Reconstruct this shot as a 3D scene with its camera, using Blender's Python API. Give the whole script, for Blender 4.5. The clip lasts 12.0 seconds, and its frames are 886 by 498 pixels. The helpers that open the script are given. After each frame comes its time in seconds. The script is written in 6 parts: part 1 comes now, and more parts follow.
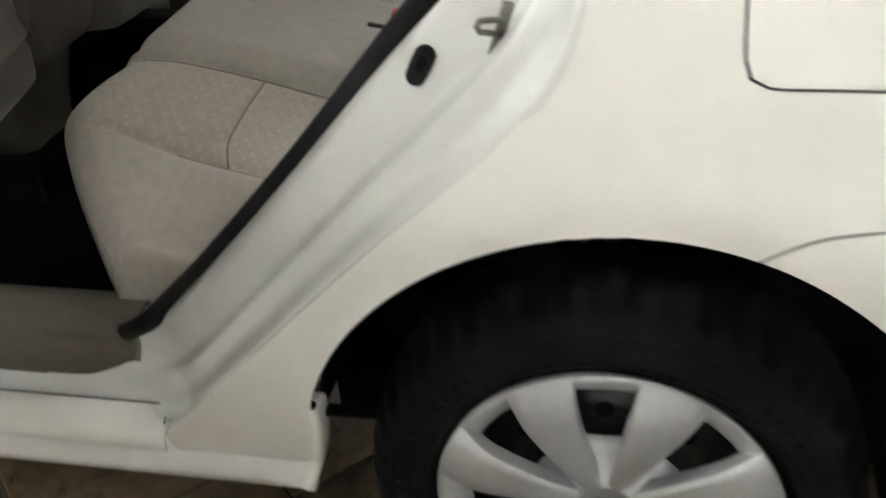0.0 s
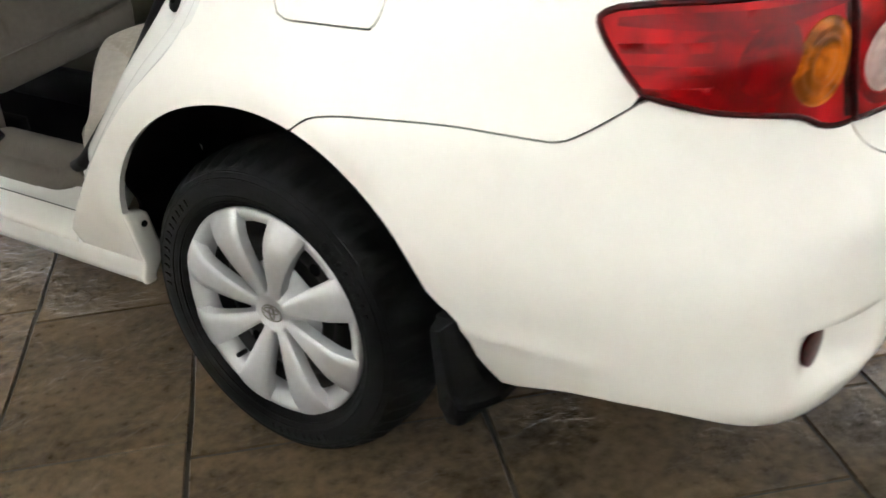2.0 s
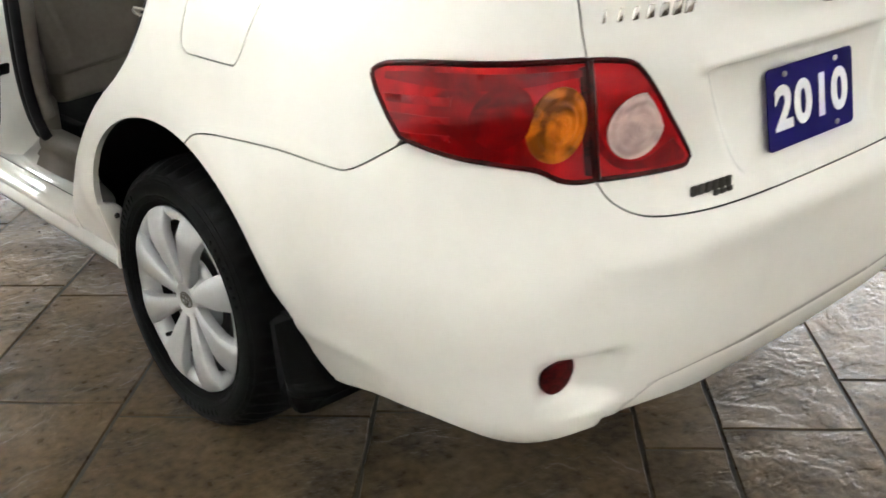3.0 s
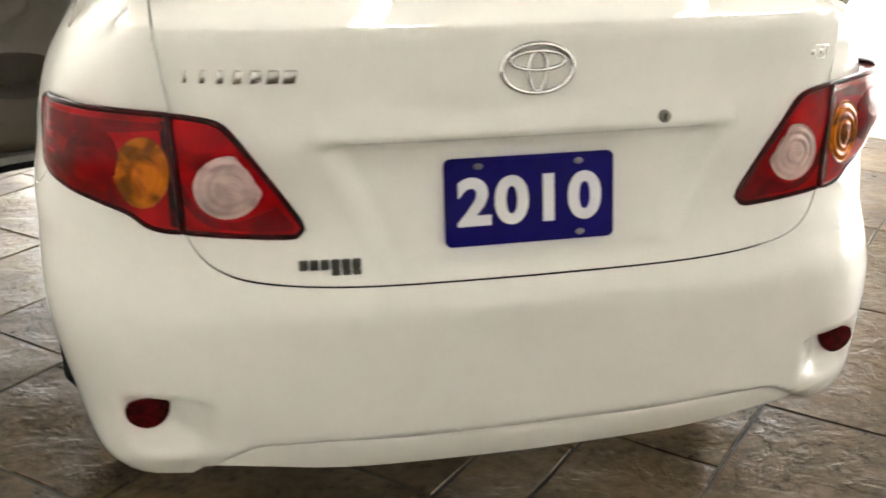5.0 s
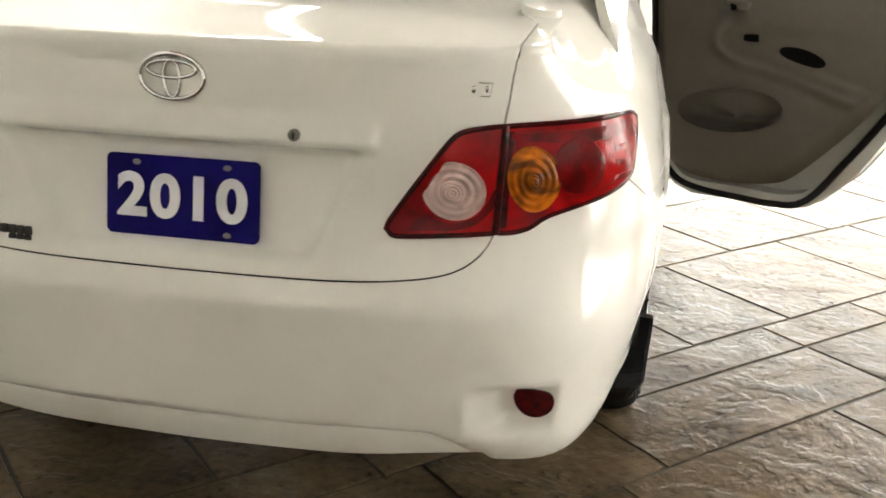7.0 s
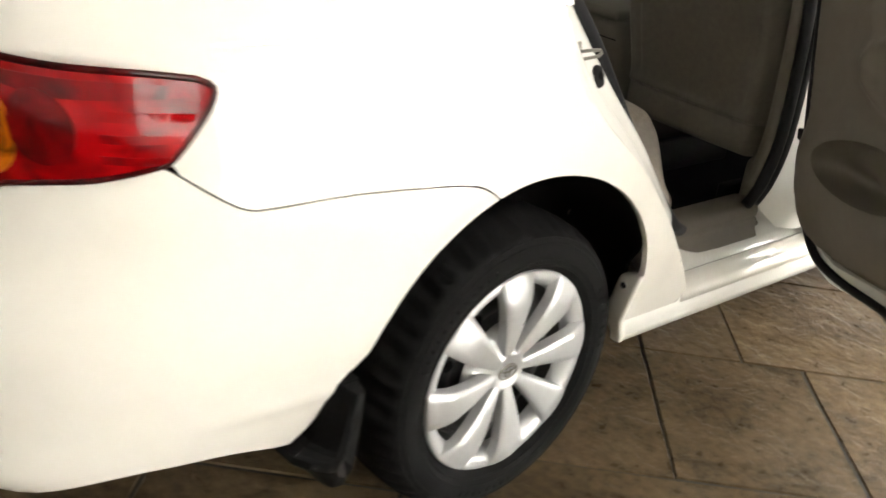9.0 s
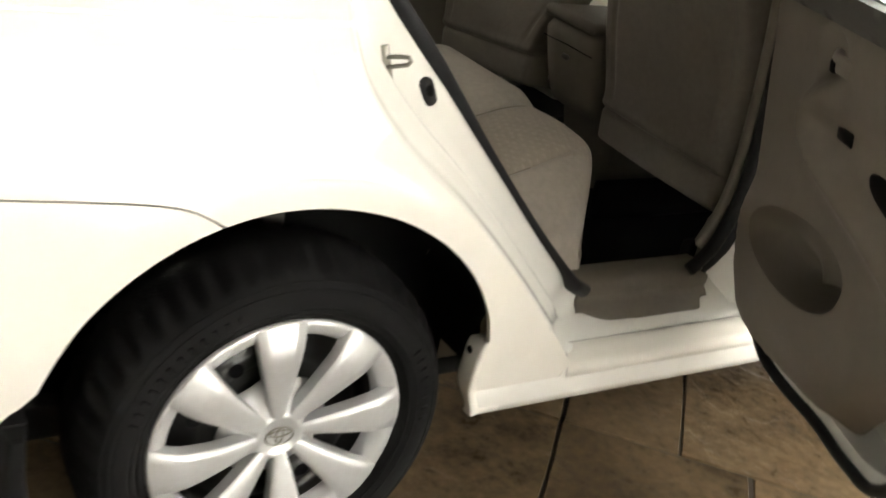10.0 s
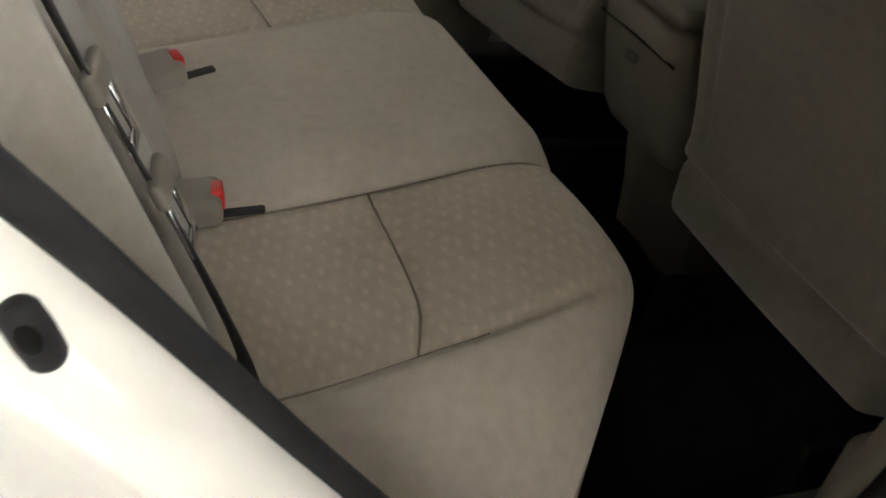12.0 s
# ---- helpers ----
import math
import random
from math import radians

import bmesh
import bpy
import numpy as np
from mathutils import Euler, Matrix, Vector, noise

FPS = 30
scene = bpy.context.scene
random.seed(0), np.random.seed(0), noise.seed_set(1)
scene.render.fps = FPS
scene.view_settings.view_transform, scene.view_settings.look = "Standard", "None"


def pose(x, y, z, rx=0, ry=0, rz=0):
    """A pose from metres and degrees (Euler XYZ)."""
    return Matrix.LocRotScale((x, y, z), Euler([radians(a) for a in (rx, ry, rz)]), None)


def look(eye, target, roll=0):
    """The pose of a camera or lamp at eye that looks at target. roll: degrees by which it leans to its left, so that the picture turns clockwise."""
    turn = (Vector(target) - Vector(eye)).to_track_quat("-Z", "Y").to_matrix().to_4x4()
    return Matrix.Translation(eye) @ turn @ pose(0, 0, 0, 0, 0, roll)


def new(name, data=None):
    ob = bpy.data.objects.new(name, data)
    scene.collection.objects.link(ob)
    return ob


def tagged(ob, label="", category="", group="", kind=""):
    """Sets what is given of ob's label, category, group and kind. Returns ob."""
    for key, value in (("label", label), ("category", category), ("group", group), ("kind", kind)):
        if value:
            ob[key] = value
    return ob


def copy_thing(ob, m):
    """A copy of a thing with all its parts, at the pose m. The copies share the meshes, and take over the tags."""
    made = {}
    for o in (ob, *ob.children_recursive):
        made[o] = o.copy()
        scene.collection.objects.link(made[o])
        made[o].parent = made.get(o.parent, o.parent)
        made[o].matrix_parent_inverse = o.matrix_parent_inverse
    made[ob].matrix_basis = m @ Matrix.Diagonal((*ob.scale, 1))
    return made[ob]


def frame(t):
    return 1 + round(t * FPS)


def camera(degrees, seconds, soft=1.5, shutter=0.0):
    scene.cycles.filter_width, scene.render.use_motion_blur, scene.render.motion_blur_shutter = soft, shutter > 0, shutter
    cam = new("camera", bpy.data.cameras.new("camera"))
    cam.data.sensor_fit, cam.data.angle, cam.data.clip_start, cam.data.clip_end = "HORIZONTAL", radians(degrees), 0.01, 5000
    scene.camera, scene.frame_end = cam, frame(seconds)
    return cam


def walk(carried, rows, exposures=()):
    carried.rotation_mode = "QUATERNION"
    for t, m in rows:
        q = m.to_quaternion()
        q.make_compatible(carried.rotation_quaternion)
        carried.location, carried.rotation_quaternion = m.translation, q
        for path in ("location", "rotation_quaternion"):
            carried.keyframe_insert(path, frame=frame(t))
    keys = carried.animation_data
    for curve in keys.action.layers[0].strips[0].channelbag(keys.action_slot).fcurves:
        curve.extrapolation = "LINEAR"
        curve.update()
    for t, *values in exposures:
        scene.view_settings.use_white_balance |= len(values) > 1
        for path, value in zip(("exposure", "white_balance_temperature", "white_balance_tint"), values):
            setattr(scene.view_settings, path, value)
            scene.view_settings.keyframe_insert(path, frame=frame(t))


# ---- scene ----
from mathutils.geometry import delaunay_2d_cdt

cam = camera(45.7, 12.0, soft=1.6, shutter=0.4)
PATH = [
    (0, (-1.789, -0.064, 1.310), (-0.155, 0.361, 0.238), -5.0),
    (0.5, (-1.949, -0.339, 1.305), (-0.350, 0.228, 0.246), -6.0),
    (1, (-2.082, -0.612, 1.295), (-0.491, 0.073, 0.295), -4.7),
    (1.5, (-2.064, -0.934, 1.318), (-0.557, -0.066, 0.330), -5.5),
    (2, (-2.023, -1.296, 1.297), (-0.597, -0.227, 0.390), -4.5),
    (2.5, (-1.949, -1.679, 1.284), (-0.620, -0.422, 0.474), -2.6),
    (3, (-1.823, -1.969, 1.308), (-0.599, -0.588, 0.536), -1.6),
    (4.8, (-0.719, -2.579, 1.319), (-0.179, -0.782, 0.626), 0.5),
    (5, (-0.557, -2.621, 1.345), (-0.111, -0.805, 0.635), 0.4),
    (5.5, (-0.158, -2.710, 1.332), (0.091, -0.852, 0.634), 1.0),
    (6, (0.145, -2.751, 1.364), (0.226, -0.888, 0.643), 1.4),
    (6.5, (0.581, -2.751, 1.370), (0.381, -0.891, 0.662), 1.1),
    (6.7, (0.688, -2.756, 1.327), (0.421, -0.885, 0.673), 1.2),
    (8.5, (1.824, -1.819, 1.315), (0.682, -0.356, 0.569), 4.9),
    (9, (1.985, -1.401, 1.331), (0.702, -0.087, 0.538), 8.4),
    (9.5, (2.136, -1.018, 1.339), (0.727, 0.146, 0.528), 9.9),
    (10, (2.078, -0.664, 1.339), (0.612, 0.409, 0.503), 12.1),
    (10.5, (1.952, -0.312, 1.351), (0.379, 0.605, 0.524), 13.3),
    (11, (1.641, -0.076, 1.329), (0.065, 0.789, 0.453), 12.8),
    (11.5, (1.367, 0.041, 1.282), (-0.111, 0.975, 0.310), 14.5),
    (12, (1.195, 0.169, 1.238), (-0.252, 1.038, 0.165), 15.6),
]
EXPOSURES = [(0.0, 1.45, 6050, 10), (0.5, 2.05, 5950, 10), (1.0, 2.15, 5950, 10), (2.0, 2.05, 6000, 10), (3.0, 1.9, 6050, 10), (5.0, 1.5, 6500, 10), (6.5, 1.0, 6750, 10), (8.5, 1.2, 6700, 10), (9.5, 1.05, 6850, 10), (10.5, 0.85, 6900, 10), (11.2, 0.6, 6800, 10), (12.0, 1.1, 6600, 10)]
walk(cam, [(t, look(eye, target, roll)) for t, eye, target, roll in PATH], EXPOSURES)


# ================= world, sun, exposure =================
world = bpy.data.worlds.new("sky")
scene.world = world
world.use_nodes = True
_wt = world.node_tree
_sky = _wt.nodes.new("ShaderNodeTexSky")
_sky.sky_type, _sky.sun_disc = "NISHITA", False
_sky.sun_elevation, _sky.sun_rotation = radians(42), radians(35)
_wt.links.new(_sky.outputs[0], _wt.nodes["Background"].inputs[0])
_wt.nodes["Background"].inputs[1].default_value = 0.10
sun = new("sun", bpy.data.lights.new("sun", "SUN"))
sun.data.energy, sun.data.angle, sun.data.color = 2.5, radians(0.6), (1.0, 0.95, 0.88)
sun.matrix_world = look((9, 13, 14), (0, 0, 0))


# ================= materials =================
def shader(name, base, rough=0.5, metal=0.0, coat=0.0, vary=0.0, scale=20.0, bump=0.0, bump_scale=200.0, sheen=0.0, detail=4.0, emit=0.0, coat_rough=0.03, rough_vary=0.0, spec=0.5):
    """A principled material with colour variation at two scales and a fine relief."""
    m = bpy.data.materials.new(name)
    m.use_nodes = True
    nt = m.node_tree
    b = nt.nodes["Principled BSDF"]
    b.inputs["Base Color"].default_value = (*base, 1)
    b.inputs["Roughness"].default_value = rough
    b.inputs["Metallic"].default_value = metal
    b.inputs["Specular IOR Level"].default_value = spec
    if coat:
        b.inputs["Coat Weight"].default_value = coat
        b.inputs["Coat Roughness"].default_value = coat_rough
    if sheen:
        b.inputs["Sheen Weight"].default_value = sheen
    if emit:
        b.inputs["Emission Color"].default_value = (*base, 1)
        b.inputs["Emission Strength"].default_value = emit
    co = nt.nodes.new("ShaderNodeTexCoord")
    if vary:
        n1, n2 = nt.nodes.new("ShaderNodeTexNoise"), nt.nodes.new("ShaderNodeTexNoise")
        n1.inputs["Scale"].default_value, n1.inputs["Detail"].default_value = scale, detail
        n2.inputs["Scale"].default_value, n2.inputs["Detail"].default_value = scale * 9, 2
        nt.links.new(co.outputs["Object"], n1.inputs["Vector"])
        nt.links.new(co.outputs["Object"], n2.inputs["Vector"])
        mean = nt.nodes.new("ShaderNodeMath")
        mean.operation = "ADD"
        nt.links.new(n1.outputs["Fac"], mean.inputs[0])
        nt.links.new(n2.outputs["Fac"], mean.inputs[1])
        ramp = nt.nodes.new("ShaderNodeMapRange")
        ramp.inputs["From Min"].default_value, ramp.inputs["From Max"].default_value = 0.6, 1.4
        ramp.inputs["To Min"].default_value, ramp.inputs["To Max"].default_value = 1 - vary, 1 + vary
        nt.links.new(mean.outputs[0], ramp.inputs["Value"])
        mul = nt.nodes.new("ShaderNodeVectorMath")
        mul.operation = "SCALE"
        mul.inputs[0].default_value = base
        nt.links.new(ramp.outputs[0], mul.inputs["Scale"])
        nt.links.new(mul.outputs[0], b.inputs["Base Color"])
        if rough_vary:
            rr = nt.nodes.new("ShaderNodeMapRange")
            rr.inputs["From Min"].default_value, rr.inputs["From Max"].default_value = 0.3, 0.7
            rr.inputs["To Min"].default_value, rr.inputs["To Max"].default_value = max(rough - rough_vary, 0.02), min(rough + rough_vary, 1)
            nt.links.new(n1.outputs["Fac"], rr.inputs["Value"])
            nt.links.new(rr.outputs[0], b.inputs["Roughness"])
    if bump:
        nb, bp = nt.nodes.new("ShaderNodeTexNoise"), nt.nodes.new("ShaderNodeBump")
        nb.inputs["Scale"].default_value, nb.inputs["Detail"].default_value = bump_scale, 3
        nt.links.new(co.outputs["Object"], nb.inputs["Vector"])
        bp.inputs["Strength"].default_value, bp.inputs["Distance"].default_value = min(bump, 1), 0.002
        nt.links.new(nb.outputs["Fac"], bp.inputs["Height"])
        nt.links.new(bp.outputs[0], b.inputs["Normal"])
    return m


def glow(name, colour, strength):
    m = bpy.data.materials.new(name)
    m.use_nodes = True
    b = m.node_tree.nodes["Principled BSDF"]
    b.inputs["Base Color"].default_value = (0.8, 0.8, 0.8, 1)
    b.inputs["Emission Color"].default_value = (*colour, 1)
    b.inputs["Emission Strength"].default_value = strength
    return m


def fabric(name, base, dots):
    """Woven seat cloth; dots: pale raised dashes in the weave."""
    m = shader(name, base, rough=0.95, vary=0.12, scale=7, sheen=0.25, spec=0.2)
    nt = m.node_tree
    b = nt.nodes["Principled BSDF"]
    co = nt.nodes.new("ShaderNodeTexCoord")
    wv = nt.nodes.new("ShaderNodeTexNoise")
    wv.inputs["Scale"].default_value, wv.inputs["Detail"].default_value = 700, 2
    nt.links.new(co.outputs["Object"], wv.inputs["Vector"])
    bp = nt.nodes.new("ShaderNodeBump")
    bp.inputs["Strength"].default_value, bp.inputs["Distance"].default_value = 0.5, 0.0015
    nt.links.new(wv.outputs["Fac"], bp.inputs["Height"])
    nt.links.new(bp.outputs[0], b.inputs["Normal"])
    if dots:
        sc = nt.nodes.new("ShaderNodeMapping")
        sc.inputs["Rotation"].default_value = (0, 0, radians(38))
        sc.inputs["Scale"].default_value = (36, 74, 0.001)
        nt.links.new(co.outputs["Object"], sc.inputs["Vector"])
        vo = nt.nodes.new("ShaderNodeTexVoronoi")
        vo.inputs["Scale"].default_value, vo.inputs["Randomness"].default_value = 1.0, 0.25
        nt.links.new(sc.outputs[0], vo.inputs["Vector"])
        rg = nt.nodes.new("ShaderNodeMapRange")
        rg.inputs["From Min"].default_value, rg.inputs["From Max"].default_value = 0.18, 0.34
        rg.inputs["To Min"].default_value, rg.inputs["To Max"].default_value = 1.14, 1.0
        nt.links.new(vo.outputs["Distance"], rg.inputs["Value"])
        sm = nt.nodes.new("ShaderNodeVectorMath")
        sm.operation = "SCALE"
        src = b.inputs["Base Color"].links[0].from_socket
        nt.links.new(src, sm.inputs[0])
        nt.links.new(rg.outputs[0], sm.inputs["Scale"])
        nt.links.new(sm.outputs[0], b.inputs["Base Color"])
    return m


def stone(name):
    """Stamped slate-look concrete: layered ridges, brown-grey mottling, a sealed sheen."""
    m = bpy.data.materials.new(name)
    m.use_nodes = True
    nt = m.node_tree
    b = nt.nodes["Principled BSDF"]
    geo, oi = nt.nodes.new("ShaderNodeNewGeometry"), nt.nodes.new("ShaderNodeObjectInfo")
    off = nt.nodes.new("ShaderNodeVectorMath")
    off.operation = "SCALE"
    off.inputs[0].default_value = (7.3, 3.1, 5.7)
    nt.links.new(oi.outputs["Random"], off.inputs["Scale"])
    at = nt.nodes.new("ShaderNodeVectorMath")
    at.operation = "ADD"
    nt.links.new(geo.outputs["Position"], at.inputs[0])
    nt.links.new(off.outputs[0], at.inputs[1])
    big = nt.nodes.new("ShaderNodeTexNoise")
    big.inputs["Scale"].default_value, big.inputs["Detail"].default_value, big.inputs["Distortion"].default_value = 2.6, 5, 1.4
    fine = nt.nodes.new("ShaderNodeTexNoise")
    fine.inputs["Scale"].default_value, fine.inputs["Detail"].default_value = 38, 6
    for n in (big, fine):
        nt.links.new(at.outputs[0], n.inputs["Vector"])
    # broad undulation with a few slate cliffs and a fine grain
    st = nt.nodes.new("ShaderNodeMapping")
    st.inputs["Rotation"].default_value, st.inputs["Scale"].default_value = (0, 0, 0.5), (1, 1.15, 1)
    nt.links.new(at.outputs[0], st.inputs["Vector"])
    rel = nt.nodes.new("ShaderNodeTexNoise")
    rel.inputs["Scale"].default_value, rel.inputs["Detail"].default_value, rel.inputs["Roughness"].default_value, rel.inputs["Distortion"].default_value = 3.4, 7, 0.56, 0.35
    nt.links.new(st.outputs[0], rel.inputs["Vector"])
    swell = nt.nodes.new("ShaderNodeMath")
    swell.operation = "MULTIPLY"
    swell.inputs[1].default_value = 0.30
    nt.links.new(rel.outputs["Fac"], swell.inputs[0])
    total = swell.outputs[0]
    for low, high, tall in ((0.38, 0.43, 0.05), (0.49, 0.54, 0.07), (0.58, 0.63, 0.05)):
        cliff = nt.nodes.new("ShaderNodeMapRange")
        cliff.interpolation_type = "SMOOTHSTEP"
        cliff.inputs["From Min"].default_value, cliff.inputs["From Max"].default_value = low, high
        cliff.inputs["To Max"].default_value = tall
        nt.links.new(rel.outputs["Fac"], cliff.inputs["Value"])
        add = nt.nodes.new("ShaderNodeMath")
        nt.links.new(total, add.inputs[0])
        nt.links.new(cliff.outputs[0], add.inputs[1])
        total = add.outputs[0]
    # flaked patches a few centimetres across
    flake = nt.nodes.new("ShaderNodeTexNoise")
    flake.inputs["Scale"].default_value, flake.inputs["Detail"].default_value, flake.inputs["Roughness"].default_value, flake.inputs["Distortion"].default_value = 13, 6, 0.62, 0.6
    nt.links.new(st.outputs[0], flake.inputs["Vector"])
    rough_add = nt.nodes.new("ShaderNodeMath")
    rough_add.operation = "MULTIPLY_ADD"
    rough_add.inputs[1].default_value = 0.20
    nt.links.new(flake.outputs["Fac"], rough_add.inputs[0])
    nt.links.new(total, rough_add.inputs[2])
    total = rough_add.outputs[0]
    h2 = nt.nodes.new("ShaderNodeMath")
    h2.operation = "MULTIPLY_ADD"
    h2.inputs[1].default_value = 0.05
    nt.links.new(fine.outputs["Fac"], h2.inputs[0])
    nt.links.new(total, h2.inputs[2])
    bp = nt.nodes.new("ShaderNodeBump")
    bp.inputs["Strength"].default_value, bp.inputs["Distance"].default_value = 1.0, 0.018
    nt.links.new(h2.outputs[0], bp.inputs["Height"])
    nt.links.new(bp.outputs[0], b.inputs["Normal"])
    cr = nt.nodes.new("ShaderNodeValToRGB")
    cr.color_ramp.elements[0].position, cr.color_ramp.elements[0].color = 0.30, (0.024, 0.0170, 0.0100, 1)
    cr.color_ramp.elements[1].position, cr.color_ramp.elements[1].color = 0.72, (0.150, 0.108, 0.064, 1)
    mix = nt.nodes.new("ShaderNodeMath")
    mix.operation = "MULTIPLY_ADD"
    mix.inputs[1].default_value = 0.45
    nt.links.new(fine.outputs["Fac"], mix.inputs[0])
    half = nt.nodes.new("ShaderNodeMath")
    half.operation = "MULTIPLY"
    half.inputs[1].default_value = 0.6
    nt.links.new(big.outputs["Fac"], half.inputs[0])
    nt.links.new(half.outputs[0], mix.inputs[2])
    nt.links.new(mix.outputs[0], cr.inputs[0])
    tone = nt.nodes.new("ShaderNodeMapRange")
    tone.inputs["To Min"].default_value, tone.inputs["To Max"].default_value = 0.85, 1.15
    nt.links.new(oi.outputs["Random"], tone.inputs["Value"])
    sc = nt.nodes.new("ShaderNodeVectorMath")
    sc.operation = "SCALE"
    nt.links.new(cr.outputs[0], sc.inputs[0])
    nt.links.new(tone.outputs[0], sc.inputs["Scale"])
    nt.links.new(sc.outputs[0], b.inputs["Base Color"])
    rr = nt.nodes.new("ShaderNodeMapRange")
    rr.inputs["To Min"].default_value, rr.inputs["To Max"].default_value = 0.22, 0.38
    b.inputs["Specular IOR Level"].default_value = 0.035
    nt.links.new(fine.outputs["Fac"], rr.inputs["Value"])
    nt.links.new(rr.outputs[0], b.inputs["Roughness"])
    return m


def lens_material(name, base, cells, low=0.35, high=1.3):
    """Moulded lamp plastic: colour broken by facets, under a clear glossy face."""
    m = shader(name, base, rough=0.3, coat=0.35, spec=0.1, coat_rough=0.02)
    nt = m.node_tree
    b = nt.nodes["Principled BSDF"]
    co = nt.nodes.new("ShaderNodeTexCoord")
    vo = nt.nodes.new("ShaderNodeTexNoise")
    vo.inputs["Scale"].default_value, vo.inputs["Detail"].default_value, vo.inputs["Distortion"].default_value = cells, 2, 0.8
    mp = nt.nodes.new("ShaderNodeMapping")
    mp.inputs["Scale"].default_value = (1, 1, 1.3)
    nt.links.new(co.outputs["Object"], mp.inputs["Vector"])
    nt.links.new(mp.outputs[0], vo.inputs["Vector"])
    rg = nt.nodes.new("ShaderNodeMapRange")
    rg.inputs["From Min"].default_value, rg.inputs["From Max"].default_value = 0.35, 0.62
    rg.inputs["To Min"].default_value, rg.inputs["To Max"].default_value = low, high
    nt.links.new(vo.outputs["Fac"], rg.inputs["Value"])
    sc = nt.nodes.new("ShaderNodeVectorMath")
    sc.operation = "SCALE"
    sc.inputs[0].default_value = base
    nt.links.new(rg.outputs[0], sc.inputs["Scale"])
    nt.links.new(sc.outputs[0], b.inputs["Base Color"])
    wv = nt.nodes.new("ShaderNodeTexWave")
    wv.inputs["Scale"].default_value, wv.inputs["Distortion"].default_value = 60, 0.4
    nt.links.new(co.outputs["Object"], wv.inputs["Vector"])
    bp = nt.nodes.new("ShaderNodeBump")
    bp.inputs["Strength"].default_value, bp.inputs["Distance"].default_value = 0.06, 0.002
    nt.links.new(wv.outputs["Fac"], bp.inputs["Height"])
    nt.links.new(bp.outputs[0], b.inputs["Normal"])
    return m


def glass_material(name, tint, rough=0.0):
    m = shader(name, tint, rough=rough)
    m.node_tree.nodes["Principled BSDF"].inputs["Transmission Weight"].default_value = 1.0
    return m


PAINT = shader("white car paint", (0.83, 0.815, 0.765), rough=0.6, spec=0.1, coat=1.0, vary=0.025, scale=2.2, coat_rough=0.015)
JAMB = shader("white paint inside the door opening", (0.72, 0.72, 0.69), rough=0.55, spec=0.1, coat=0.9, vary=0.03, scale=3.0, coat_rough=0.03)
RUBBER = shader("black rubber", (0.008, 0.008, 0.010), spec=0.35, rough=0.62, vary=0.25, scale=40, bump=0.3, bump_scale=300)
TYRE = shader("tyre rubber", (0.0042, 0.0042, 0.0046), spec=0.2, rough=0.85, vary=0.30, scale=14, bump=0.5, bump_scale=220)
BLACK = shader("black plastic", (0.0038, 0.0038, 0.0042), spec=0.16, rough=0.65, vary=0.3, scale=25)
CARPET = shader("black carpet", (0.006, 0.006, 0.007), rough=1.0, vary=0.5, scale=90, bump=1.0, bump_scale=500, spec=0.1)
SILVER = shader("silver painted wheel cover", (0.52, 0.53, 0.54), rough=0.42, metal=0.5, coat=0.2, vary=0.06, scale=9, coat_rough=0.15)
STEEL = shader("black steel wheel", (0.004, 0.004, 0.0043), rough=0.32, vary=0.3, scale=30)
BADGE = shader("worn bright badge metal", (0.56, 0.54, 0.51), rough=0.20, metal=1.0, vary=0.25, scale=120)
CHROME = shader("chrome", (0.75, 0.75, 0.76), rough=0.10, metal=1.0)
METAL = shader("zinc plated steel", (0.26, 0.25, 0.225), rough=0.42, metal=0.9, vary=0.15, scale=60)
RED = lens_material("red lamp lens", (0.34, 0.0012, 0.0035), 9, 0.40, 1.25)
DARKRED = lens_material("dark red lamp edge", (0.045, 0.0006, 0.0015), 40)
MIDRED = lens_material("deep red lamp lens", (0.17, 0.0009, 0.0025), 16, 0.5, 1.2)
SOFTRED = lens_material("ribbed red lamp lens", (0.27, 0.001, 0.003), 16, 0.6, 1.2)
AMBER = lens_material("amber lamp lens", (0.46, 0.115, 0.0035), 20)
CLEAR = lens_material("clear reversing lamp lens", (0.55, 0.40, 0.37), 18, 0.7, 1.15)
REFLECT = lens_material("dark red reflector", (0.065, 0.0015, 0.003), 60)
BEIGE = shader("beige trim plastic", (0.150, 0.132, 0.108), rough=0.62, vary=0.07, scale=5, bump=0.35, bump_scale=420)
DARKTRIM = shader("dark grey trim plastic", (0.055, 0.053, 0.048), rough=0.6, vary=0.08, scale=6, bump=0.3, bump_scale=420)
SCUFF = shader("worn beige sill plastic", (0.125, 0.109, 0.089), rough=0.6, vary=0.10, scale=9, bump=0.5, bump_scale=380)
CLOTH = fabric("plain seat cloth", (0.43, 0.393, 0.342), False)
# Front seat backs: seat cloth darkened for the shade on their rear faces.
CLOTH_BACK_SHADE = fabric("seat cloth darkened as in shade", (0.165, 0.148, 0.125), False)
# Backrest: the cushion's cloth, with the roof pillar's shade put into its colour.
CLOTH_REAR_SHADE = fabric("backrest cloth with shade in its colour", (0.27, 0.252, 0.222), False)
CLOTH_DOT = fabric("patterned seat cloth", (0.415, 0.369, 0.307), True)
# Colour of thin dark tubes that draw the shade in the cushion's seam grooves.
SEAM = shader("dark seam groove line", (0.20, 0.178, 0.148), rough=0.9, vary=0.1, scale=60)
BELT = shader("seat belt webbing", (0.035, 0.035, 0.037), rough=0.8, vary=0.15, scale=120, bump=0.5, bump_scale=600)
